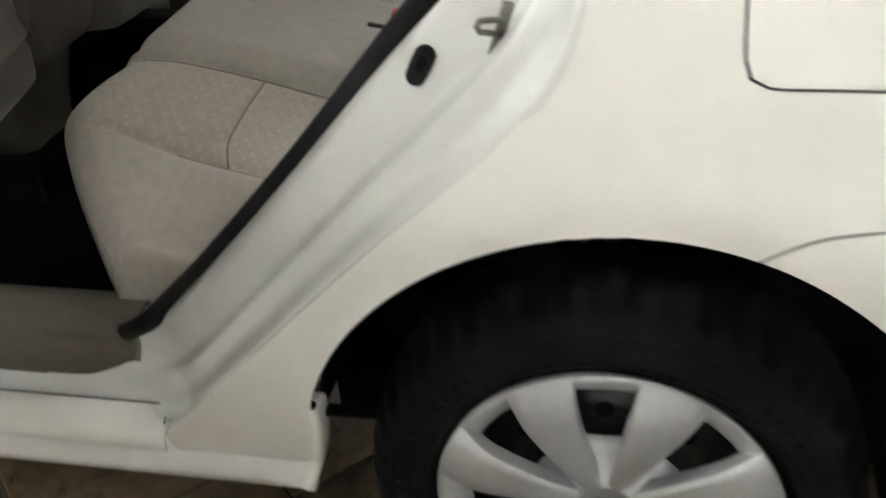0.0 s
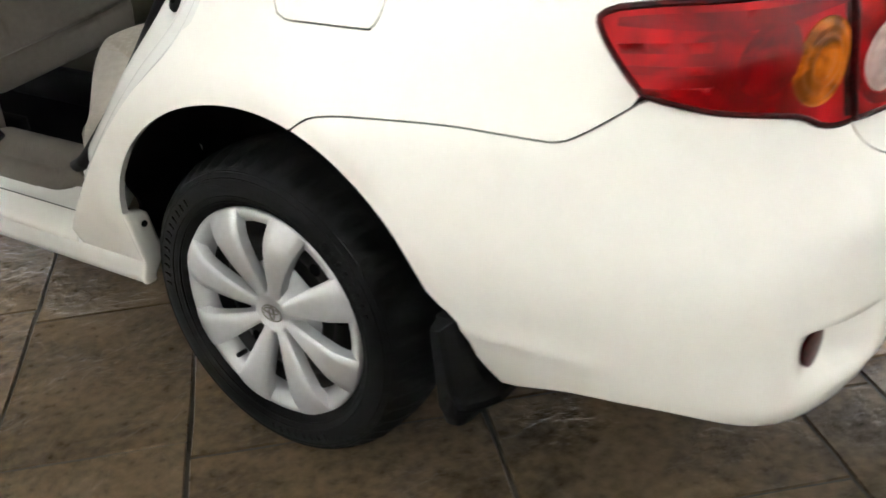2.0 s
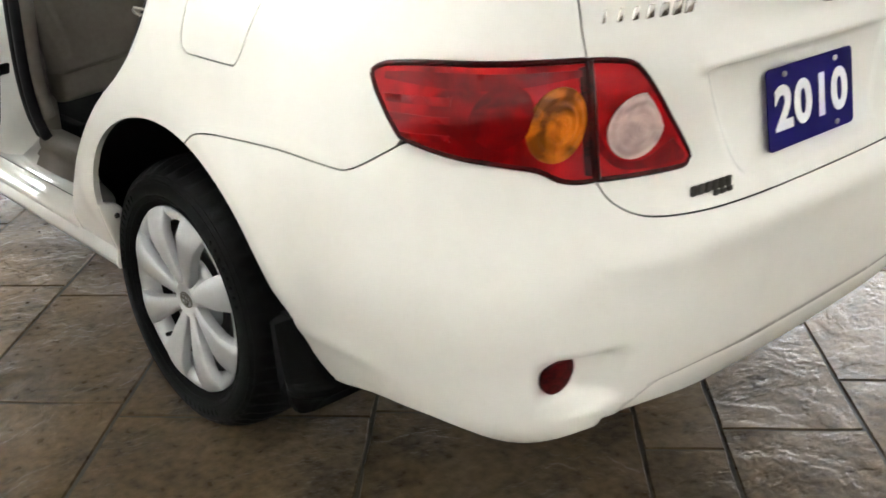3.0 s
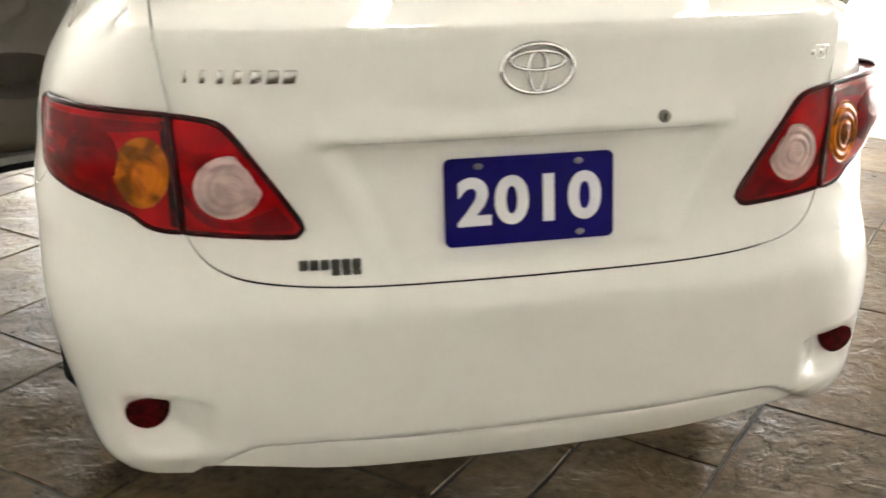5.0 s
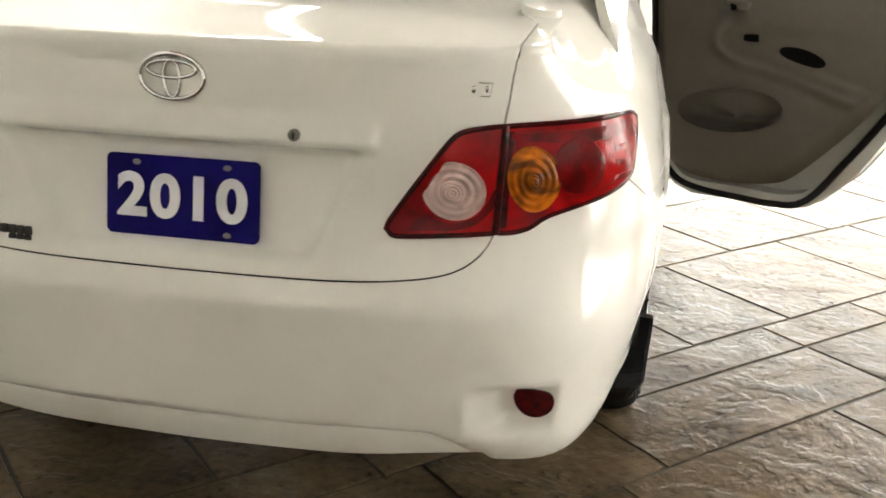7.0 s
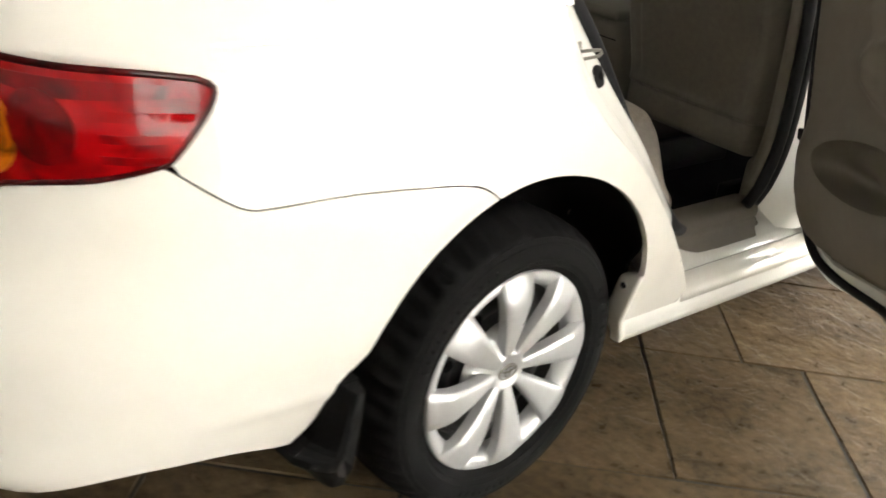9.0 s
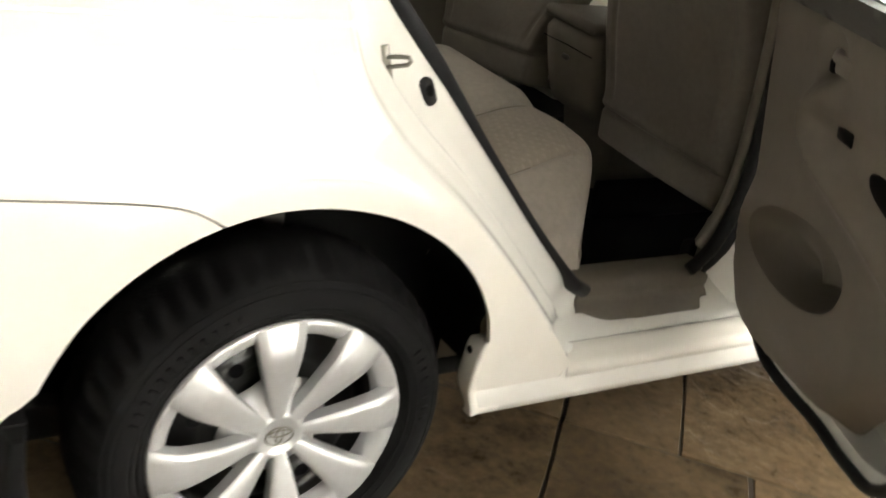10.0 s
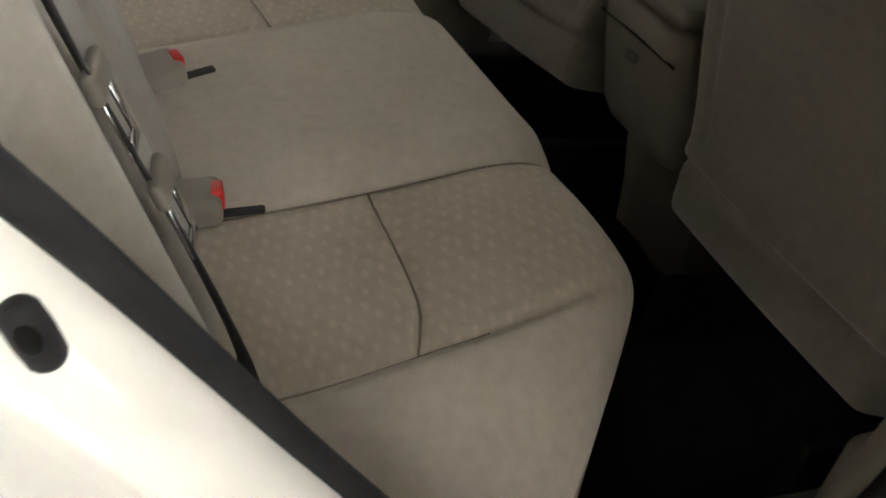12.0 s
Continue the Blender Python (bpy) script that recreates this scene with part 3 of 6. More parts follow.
def bumper_relief(s, v):
    x, y, z = skin(abs(s), v)
    d = 0.0
    # lower lip set back under a curved crease
    line = lip_line(x)
    d -= 0.015 * step01(line - v, 0.0, 0.008) * step01(0.64 - x, 0.0, 0.06)
    d -= 0.010 * math.exp(-(((v - line + 0.006) / 0.006) ** 2)) * step01(0.60 - x, 0.0, 0.06)
    # upper ledge under the boot lid
    d += 0.010 * math.exp(-((v - 0.615) / 0.035) ** 2) * step01(0.75 - x, 0, 0.2)
    # flank drawn in behind the wheel
    d -= 0.009 * step01(0.56 - v, 0.0, 0.14) * step01(x, 0.66, 0.80)
    d -= (0.005 if s > 0 else 0.002) * step01(0.735 - v, 0.0, 0.12) * step01(x, 0.70, 0.81)
    # full, rounded lower corner
    d += (0.012 if s > 0 else 0.020) * math.exp(-(((v - 0.335) / 0.055) ** 2)) * math.exp(-(((x - 0.72) / 0.075) ** 2)) * (1 - step01(y, -0.72, -0.58))
    # soft crease low on the flank
    if y > -0.75:
        d += 0.005 * math.exp(-((v - 0.40) / 0.02) ** 2) * step01(y, -0.75, -0.6)
    return d


BUMPER_SKIN = offset_surface(both, lambda s, v: bumper_relief(s, v) + arch_flare(s, v))


def reflector_y(x):
    """The upright plane of the reflectors, facing straight back."""
    return -0.946 - (0.669 - x) * 0.06


def BUMPER(s, v):
    p = Vector(BUMPER_SKIN(s, v))
    x = abs(p.x)
    if 0.45 < x < 0.76 and 0.34 < v < 0.50:
        # pocket cut in to the reflector's plane, running out towards the middle
        floor_y = reflector_y(x) + 0.007 if x > 0.622 else reflector_y(0.622) + 0.007 - (0.622 - x) * 1.0
        p.y += max(floor_y - p.y, 0.0) * step01(0.474 - v, 0.0, 0.014) * step01(v, 0.360, 0.398)
    return p


_half = dense(BUMPER_SEAM, 0.015) + dense(LAMP_LOW, 0.012)[2:] + dense(LID_SEAM, 0.015)[1:]
_under = dense([(0.0, 0.281), on_x(0.30, 0.291), on_x(0.48, 0.314), on_x(0.58, 0.317), on_x(0.66, 0.310), on_x(0.72, 0.309), on_y(-0.80, 0.318), on_y(-0.72, 0.318), on_y(-0.60, 0.302), on_y(-0.50, 0.276), on_y(-0.470, 0.272)], 0.02)
_flank = dense([on_y(-0.470, 0.272), on_y(-0.450, 0.31), on_y(-0.432, 0.36), on_y(-0.422, 0.42), on_y(-0.400, 0.44)], 0.012) + arch(16.0, 69.2, count=24)[1:]
_right = _under + _flank[1:] + _half[1:]
_creases = []
for drop in (-0.001, 0.004, 0.008, 0.013):
    half = [on_x(0.56 * k / 48, lip_line(0.56 * k / 48) - drop) for k in range(49)]
    _creases.append([(-s, v) for s, v in half[:0:-1]] + half)
bumper = part("rear_bumper", panel([p for p in _right] + [(-s, v) for s, v in _right[::-1]][1:-1], BUMPER, 0.0125, 0.02, creases=_creases), PAINT, car)
for sx in (1, -1):
    def refl(a, b, sx=sx):
        bulge = 0.003 * max(0.0, 1 - (a / 0.045) ** 2 - (b / 0.034) ** 2)
        x = 0.669 + a * 0.92
        return Vector((sx * x, reflector_y(x) - bulge, 0.429 + b * 0.92))
    loop = dense([(-0.041, 0.016), (-0.036, 0.026), (-0.012, 0.030), (0.016, 0.029), (0.036, 0.022), (0.042, 0.006), (0.036, -0.014), (0.018, -0.028), (-0.004, -0.031), (-0.026, -0.020), (-0.039, 0.000), (-0.041, 0.014)], 0.006)[:-1]
    part("reflector", panel(loop, refl, 0.008, 0.012, gap=0), REFLECT, bumper, "dark red reflector set in a pocket")

# -- boot lid: rear face and deck in one sheet
def lid_relief(s, v):
    x = lid(abs(s), v)[0]
    if v > 1.0:
        return 0.0
    # number plate recess, deepest under the grip bar
    hw = 0.268 + (v - 0.70) / 0.195 * 0.09
    m = step01(hw - x, 0.0, 0.035) * step01(v, 0.685, 0.72) * step01(0.897 - v, 0.0, 0.006)
    d = -(0.021 + 0.013 * step01(v, 0.70, 0.88)) * m
    # grip bar with a rounded underside
    bar = step01(0.382 - x, 0.0, 0.014) * step01(v, 0.897, 0.903) * step01(0.968 - v, 0.0, 0.062)
    return d + 0.010 * bar


LID = offset_surface(lid, lid_relief, 0.003)
_lr = dense(LID_SEAM, 0.015)[::-1]
_lr = _lr[:-1] + dense(LID_LAMP_LOW, 0.010)[::-1][0:] + dense(LID_LAMP_TOP, 0.010)[::-1][1:]
_lr += dense([on_x(0.590, 0.946), (s_of_x(0.597, 0.955), 0.985), (s_of_x(0.604, 0.955), 1.03), (s_of_x(0.610, 0.955), 1.06), (s_of_x(0.612, 0.955), 1.10), (s_of_x(0.612, 0.955), 1.50)], 0.015)[1:]
_lr += dense([(s_of_x(0.612, 0.955), 1.50), (s_of_x(0.4, 0.955), 1.535), (0.0, 1.55)], 0.03)[1:]
boot_lid = part("boot_lid", panel(_lr + [(-s, v) for s, v in _lr[::-1]][1:-1], LID, 0.0105, 0.014), PAINT, car)

# -- tail lamps
def lamp_bulge(s, v):
    """The lens stands proud of the body, squarest at the corner of the car."""
    a = abs(s)
    return 0.006 + 0.028 * step01(a, 0.64, 0.80) * (1 - step01(a, 0.82, 0.935)) * step01(v, 0.775, 0.87)


LAMP = offset_surface(both, lamp_bulge)
LAMP_EDGE = offset_surface(both, lambda s, v: lamp_bulge(s, v) - 0.003)
FACE = offset_surface(both, lambda s, v: lamp_bulge(s, v) + 0.0006)
for sx in (1, -1):
    outer = dense(LAMP_TOP, 0.012) + dense(LAMP_TIP, 0.008)[1:] + dense(LAMP_LOW, 0.010)[1:] + dense(LAMP_SPLIT, 0.012)[1:-1]
    inner = dense(LID_LAMP_TOP, 0.012) + dense(LID_LAMP_LOW, 0.008)[1:] + dense(LAMP_SPLIT, 0.012)[1:-1]
    lamp = part("tail_lamp", panel([(sx * s, v) for s, v in outer], LAMP, 0.013, 0.045, gap=0.004), RED, car, "red and amber tail lamp on the rear corner")
    lidlamp = part("boot_lid_lamp", panel([(sx * s, v) for s, v in inner], LAMP, 0.012, 0.03, gap=0.004), RED, boot_lid, "red lamp with a round clear reversing light")
    # dark surrounds and the divider
    for who, loop in ((lamp, outer), (lidlamp, inner)):
        ring = [tuple(LAMP_EDGE(sx * s, v)) for s, v in loop]
        part("gasket", tube(ring, 0.0054, 6, closed=True), DARKRED, who)

    part("divider", tube([tuple(LAMP(sx * s, v)) for s, v in dense(LAMP_SPLIT, 0.02)], 0.0070, 8), DARKRED, lamp)

    def disc(cx, cv, rx, rz, who, name, mat, label, dome, stretch=0.0, ripple=0.0006, cut=1.0):
        inward = Vector((-0.81, 0.585))
        def surf(a, b):
            r = min(math.hypot(a, b), 1.0)
            p = Vector(LAMP(sx * s_of_x(cx + a * rx + b * stretch, cv), cv + b * rz))
            out = Vector((sx * p.x * 0.5, p.y + 0.3, 0)).normalized()
            return p + out * (0.0015 + dome * (1 - r * r) + ripple * math.cos(r * 24))
        ring = [Vector((math.cos(2 * math.pi * k / 40), math.sin(2 * math.pi * k / 40))) for k in range(40)]
        # the lens edge cuts the round off on its inner side
        ring = [tuple(p - inward * max(p.dot(inward) - cut, 0.0)) for p in ring]
        return part(name, panel(ring, surf, 0.045, 0.006, gap=0), mat, who, label)

    band = dense([on_x(0.586, 0.812), on_x(0.540, 0.765), on_x(0.440, 0.757), on_x(0.408, 0.758)], 0.012) + dense([on_x(0.404, 0.768), on_x(0.432, 0.800)], 0.012) + dense([on_x(0.445, 0.795), on_x(0.50, 0.775), on_x(0.55, 0.79), on_x(0.578, 0.84)], 0.012)
    part("lower_band", panel([(sx * s, v) for s, v in band], FACE, 0.012, 0.004, gap=0.001), MIDRED, lidlamp, "deep red lower band")
    band = dense([on_x(0.600, 0.934), on_x(0.715, 0.934), on_y(-0.745, 0.934), on_y(-0.69, 0.930)], 0.012) + dense([on_y(-0.69, 0.918), on_y(-0.745, 0.914), on_x(0.715, 0.908), on_x(0.66, 0.914), on_x(0.600, 0.922)], 0.012)
    part("upper_band", panel([(sx * s, v) for s, v in band], FACE, 0.012, 0.004, gap=0.001), MIDRED, lamp, "deep red upper band")
    band = dense([on_x(0.592, 0.938), on_x(0.606, 0.936)], 0.01) + dense([on_x(0.603, 0.85), on_x(0.600, 0.764)], 0.012) + dense([on_x(0.586, 0.762), on_x(0.588, 0.85)], 0.012)
    part("divider_strip", panel([(sx * s, v) for s, v in band], FACE, 0.012, 0.004, gap=0.0), DARKRED, lamp, "dark red strip beside the divider")
    for v0, v1, y0 in ((0.884, 0.898, -0.690), (0.858, 0.871, -0.704), (0.828, 0.842, -0.722)):
        band = dense([on_y(y0, v1), on_y(-0.80, v1 + 0.002)], 0.012) + dense([on_y(-0.80, v0 + 0.002), on_y(y0 - 0.008, v0)], 0.012)
        part("lens_strip", panel([(sx * s, v) for s, v in band], FACE, 0.012, 0.004, gap=0.001), SOFTRED, lamp)
    disc(0.508, 0.832, 0.054, 0.053, lidlamp, "reversing_light", CLEAR, "round clear reversing light", 0.004, ripple=0.0014, cut=0.74)
    disc(0.640, 0.850, 0.042, 0.060, lamp, "turn_signal", AMBER, "amber turn signal", 0.006, ripple=0.0014)
    disc(0.640, 0.846, 0.016, 0.028, lamp, "bulb_reflector", AMBER, "", 0.010)
    disc(0.505, 0.830, 0.026, 0.026, lidlamp, "bulb_reflector", CLEAR, "", 0.008)
    disc(0.706, 0.868, 0.034, 0.050, lamp, "brake_light", MIDRED, "dark round brake light", 0.003, ripple=0.0)
    disc(0.708, 0.872, 0.016, 0.024, lamp, "bulb_reflector", DARKRED, "", 0.002, ripple=0.0)

# -- badges, lock, plate
def oval_ring(cx, cz, rx, rz, t, y):
    return tube([(cx + rx * math.cos(a), y, cz + rz * math.sin(a)) for a in [2 * math.pi * k / 48 for k in range(48)]], t, 8, closed=True)


_ey = lid(0, 1.01)[1] - 0.004
part("emblem", join(oval_ring(0, 1.012, 0.0615, 0.0405, 0.0050, _ey), oval_ring(0, 1.025, 0.047, 0.0155, 0.0040, _ey), oval_ring(0, 1.008, 0.0155, 0.033, 0.0040, _ey)), CHROME, boot_lid, "chrome oval emblem")
lock_y = LID(s_of_x(0.229, 0.92), 0.925)[1]
bm = bmesh.new()
bmesh.ops.create_cone(bm, cap_ends=True, segments=24, radius1=0.0115, radius2=0.0105, depth=0.012, matrix=Matrix.Translation((0.229, lock_y, 0.922)) @ Matrix.Rotation(radians(90), 4, "X"))
lock = part("lock_cylinder", bm, METAL, boot_lid, "round key lock")
part("keyhole", box(0.2275, 0.2305, lock_y - 0.0075, lock_y - 0.005, 0.916, 0.928), BLACK, lock)


def bars(x0, x1, z0, z1, count, lean, mat, name, label):
    """Plain raised bars in place of letters that are not to be spelled out."""
    w = (x1 - x0) / count
    for k in range(count):
        xm = x0 + w * (k + 0.5)
        yy = LID(math.copysign(s_of_x(abs(xm), z0), xm), z0)[1]
        b = box(xm - w * 0.42, xm + w * 0.42, yy - 0.004, yy + 0.003, z0, z1, 0.0022, 2)
        for v in b.verts:
            v.co.x += (v.co.z - z0) * lean
        part(name, b, mat, boot_lid, label if k == 0 else "")


bars(-0.570, -0.392, 0.999, 1.021, 7, 0.25, BADGE, "model_badge", "chrome bar of the model badge")
_by = LID(s_of_x(0.54, 1.0), 1.0)[1] - 0.002
part("trim_badge_frame", tube([(0.512, _by - 0.001, 0.999), (0.5635, _by + 0.002, 0.999), (0.569, _by + 0.002, 1.022), (0.5175, _by - 0.001, 1.022)], 0.0014, 6, closed=True), CHROME, boot_lid, "thin chrome badge frame")
bars(0.520, 0.562, 1.004, 1.017, 2, 0.15, CHROME, "trim_badge", "small chrome trim badge as plain bars")
bars(-0.405, -0.300, 0.693, 0.711, 6, 0.0, DARKTRIM, "dealer_badge", "small dark and silver dealer badge as plain bars")
for k in range(6):
    xm = -0.39625 + 0.0175 * k
    yy = LID(-s_of_x(-xm, 0.70), 0.70)[1]
    part("badge_fill", box(xm - 0.0055, xm + 0.0045, yy - 0.0052, yy, 0.6965, 0.7075, 0.001, 1), BADGE, boot_lid)
bars(-0.352, -0.300, 0.684, 0.6935, 3, 0.0, DARKTRIM, "dealer_badge_line", "second line of the small dealer badge")

PL_TOP, PL_BOT = (-0.968, 0.859), (-0.992, 0.709)
plate_tilt = math.atan2(PL_TOP[0] - PL_BOT[0], PL_TOP[1] - PL_BOT[1])
plate_at = Matrix.Translation((0, (PL_TOP[0] + PL_BOT[0]) / 2, (PL_TOP[1] + PL_BOT[1]) / 2)) @ Matrix.Rotation(-plate_tilt, 4, "X")
corner = [(sx * 0.1405 + 0.012 * math.cos(radians(t)), sz * 0.064 + 0.012 * math.sin(radians(t))) for sx, sz, t0 in ((1, 1, 0), (-1, 1, 90), (-1, -1, 180), (1, -1, 270)) for t in range(t0, t0 + 91, 15)]
bm = panel(corner, lambda u, w: plate_at @ Vector((u, -0.002, w)), 0.04, 0.003, gap=0, centre=(0, 0, 0.78))
plate = part("display_plate", bm, BLUE, boot_lid, "blue display plate with the white year 2010")
for px, pz, mat in ((-0.092, 0.061, METAL), (0.088, 0.061, METAL), (0.090, -0.064, METAL)):
    bm = bmesh.new()
    bmesh.ops.create_uvsphere(bm, u_segments=12, v_segments=6, radius=0.007, matrix=plate_at @ Matrix.Translation((px, -0.002, pz)) @ Matrix.Diagonal((1.2, 0.4, 0.8, 1)))
    part("plate_screw", bm, mat, plate)
for sign, dx in zip("2010", (-0.1005, -0.034, 0.0325, 0.0985)):
    fc = bpy.data.curves.new("digit", "FONT")
    fc.body, fc.size, fc.align_x, fc.align_y, fc.extrude, fc.offset = sign, 0.122, "CENTER", "CENTER", 0.0006, 0.0045
    fo = new("digit_curve", fc)
    bpy.context.view_layer.update()
    me = bpy.data.meshes.new_from_object(fo.evaluated_get(bpy.context.evaluated_depsgraph_get()))
    bpy.data.objects.remove(fo)
    me.materials.append(WHITE)
    me.transform(plate_at @ Matrix.Translation((dx, -0.0034, -0.004)) @ Matrix.Rotation(radians(90), 4, "X") @ Matrix.Diagonal((0.97, 0.90, 1, 1)))
    digit = new("digit", me)
    digit.parent = boot_lid
    tagged(digit, "bold white digit " + sign)

# -- door openings: jamb, sill, pillars, seals
def by_length(points, count):
    pts = dense(points, 0.004)
    run = [0.0]
    for a, b in zip(pts, pts[1:]):
        run.append(run[-1] + math.dist(a, b))
    out, j = [], 0
    for k in range(count):
        want = run[-1] * k / (count - 1)
        while j < len(pts) - 2 and run[j + 1] < want:
            j += 1
        f = (want - run[j]) / max(run[j + 1] - run[j], 1e-9)
        out.append(tuple(a + (b - a) * f for a, b in zip(pts[j], pts[j + 1])))
    return out


# (share of the way to the seal, depth high up, depth low down)
JAMB_PROFILE = [(0.0, -0.0006, -0.0006), (0.025, 0.002, 0.001), (0.06, 0.010, 0.006), (0.10, 0.022, 0.016), (0.14, 0.031, 0.024), (0.19, 0.036, 0.028), (0.30, 0.040, 0.030), (0.355, 0.043, 0.032), (0.375, 0.050, 0.038), (0.41, 0.078, 0.056), (0.43, 0.084, 0.060), (0.47, 0.087, 0.062),
                (0.60, 0.091, 0.064), (0.75, 0.095, 0.067), (0.86, 0.101, 0.072), (0.94, 0.110, 0.087), (1.0, 0.118, 0.118)]
SEAL_X = 0.722


SILL_TOP = [(0.335, 0.808), (0.343, 0.800), (0.350, 0.7875), (0.366, 0.7835), (0.378, 0.778), (0.386, 0.762), (0.396, 0.742), (0.412, 0.726), (0.438, 0.718), (0.452, 0.708), (0.46, 0.70)]


def sill_x(z):
    """The sill's half width at a height."""
    return float(np.interp(z, [p[0] for p in SILL_TOP], [p[1] for p in SILL_TOP]))


def jamb_rows(edge, seal, count=70):
    rows = []
    for (y0, z0), (y1, z1) in zip(by_length(edge, count), by_length(seal, count)):
        x0 = skin(s_of_y(y0, z0), z0)[0]
        x1 = SEAL_X - 0.06 * max(z1 - 0.95, 0)
        row = []
        for t in (-0.075, -0.03):
            y, z = y0 + (y1 - y0) * t, z0 + (z1 - z0) * t
            row.append((skin(s_of_y(y, z), z)[0] + (0.0004 if t < -0.05 else 0.0007), y, z))
        high = step01(z0, 0.62, 0.86)
        for t, deep, shallow in JAMB_PROFILE:
            y, z = y0 + (y1 - y0) * t, z0 + (z1 - z0) * t
            drop = shallow + (deep - shallow) * high
            row.append((x0 - (x0 - x1) * drop / 0.118, y, z))
        # towards the sill the section turns into the sill's own
        f = step01(y0, 0.50, 0.66)
        rows.append([(x + (sill_x(z) + 0.0015 - x) * f, y, z) for x, y, z in row])
    return rows


def sill_profile(y):
    """The rocker and sill in section, from the underside up and inwards."""
    return [(0.700, 0.235), (0.785, 0.243), (0.806, 0.252), (0.816, 0.275), (0.818, 0.305), (0.808, 0.335), (0.800, 0.343), (0.787, 0.350), (0.783, 0.366), (0.778, 0.378), (0.762, 0.386), (0.742, 0.396), (0.726, 0.412), (0.718, 0.438), (0.708, 0.452), (0.690, 0.455), (0.66, 0.452)]


B_EDGE = [(1.115, 0.40), (1.135, 0.47), (1.150, 0.60), (1.145, 0.80), (1.125, 1.0), (1.09, 1.20), (1.04, 1.38)]
B_SEAL = [(0.968, 0.468), (1.012, 0.508), (1.045, 0.585), (1.054, 0.68), (1.044, 0.82), (1.028, 0.94), (1.014, 1.05), (0.985, 1.21), (0.94, 1.37)]
ROOF_SEAL = [(0.94, 1.37), (0.7, 1.405), (0.4, 1.395), (0.15, 1.33), (0.0, 1.22), (0.02, 1.16), (0.055, 1.115)]


def seal_x(y, z):
    return SEAL_X - 0.06 * max(z - 0.95, 0) - 0.35 * max(z - 1.1, 0)


for side, mirror in (("right", False), ("left", True)):
    flip = mirrored if mirror else (lambda b: b)
    sx = -1 if mirror else 1
    bm = sheet(jamb_rows(DOOR_EDGE[:-1] + [(0.625, 0.358), (0.70, 0.352), (0.80, 0.350)], SEAL_EDGE + [(0.74, 0.448), (0.82, 0.450)], 84))
    bmesh.ops.recalc_face_normals(bm, faces=bm.faces[:])
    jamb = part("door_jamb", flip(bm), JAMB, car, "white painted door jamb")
    def edge_y(z):
        return 0.367 + 0.041 * (max(0.425 - z, 0) / 0.163) ** 1.6
    bm = sheet([[(x, max(y, edge_y(z) + 0.001 if z < 0.345 and x > 0.79 else 0.50), z) for x, z in sill_profile(y)] for y in [0.36, 0.43, 0.46] + [0.50 + 0.0425 * k for k in range(41)]])
    bmesh.ops.recalc_face_normals(bm, faces=bm.faces[:])
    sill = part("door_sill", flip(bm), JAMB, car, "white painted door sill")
    # raised step plate with its upright end
    bm = sheet([[(x, y, z) for x, z in ((0.8195, 0.312), (0.8185, 0.332), (0.810, 0.344), (0.792, 0.352), (0.787, 0.370))] for y in (0.612, 0.9, 1.2, 1.5)])
    part("sill_moulding", flip(solid(bm, 0.004)), PAINT, sill)
    seam = [(0.806, 0.613, 0.351), (0.7905, 0.6135, 0.357), (0.7875, 0.614, 0.3715)] + [(0.7875, y, 0.3715) for y in (0.66, 0.9, 1.2, 1.5)]
    part("moulding_seam", flip(tube(seam, 0.0011 if mirror else 0.0005, 6)), BLACK, sill)
    # B pillar
    rows = []
    for (y0, z0), (y1, z1) in zip(by_length(B_SEAL, 40), by_length(B_EDGE, 40)):
        a = seal_x(y0, z0)
        rows.append([(a, y0, z0), (a + 0.012, y0 + (y1 - y0) * 0.25, z0), (a + 0.022, y0 + (y1 - y0) * 0.5, (z0 + z1) / 2), (a + 0.045, y0 + (y1 - y0) * 0.75, z1), (a + 0.075, y1, z1), (a + 0.08, y1 + 0.05, z1)])
    bm = sheet(rows)
    bmesh.ops.recalc_face_normals(bm, faces=bm.faces[:])
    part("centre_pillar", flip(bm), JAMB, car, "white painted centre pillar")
    # black seal round the opening
    path = [(seal_x(y, z) + 0.006, y, z) for y, z in dense(SEAL_EDGE[::-1], 0.02)[::-1]]
    roof = [(seal_x(y, z) + 0.006, y, z) for y, z in dense(ROOF_SEAL, 0.03)][::-1]
    front = [(seal_x(y, z) + 0.006, y, z) for y, z in dense(B_SEAL, 0.02)]
    part("door_seal", flip(tube(path[::-1] + roof[1:], 0.0175, 10, 0.75)), RUBBER, car, "black rubber door seal")
    part("door_seal", flip(tube(front, 0.020, 10, 0.75)), RUBBER, car, "black rubber door seal")
    # Second black strip covers the seal's lip and the shaded gap by the door.
    part("seal_lip", flip(tube([(x + 0.006, y + 0.030, z + 0.004) for x, y, z in front], 0.016, 8, 0.75)), RUBBER, car, "black strip for the seal lip and the dark door gap")
    # door stop bumper and striker on the jamb
    bm = bmesh.new()
    bmesh.ops.create_uvsphere(bm, u_segments=20, v_segments=10, radius=1)
    tilt = Matrix.Rotation(radians(26), 4, "X")
    for v in bm.verts:
        v.co = Vector((v.co.x * 0.012, v.co.y * 0.0125, v.co.z * 0.0125 + (0.0125 if v.co.z > 0.01 else -0.0125 if v.co.z < -0.01 else 0.0)))
    bm.transform(Matrix.Translation((0.755, 0.212, 0.868)) @ tilt)
    stop = part("door_bump_stop", flip(bm), RUBBER, jamb, "black rubber bump stop")
    bm = bmesh.new()
    bmesh.ops.create_uvsphere(bm, u_segments=16, v_segments=8, radius=1)
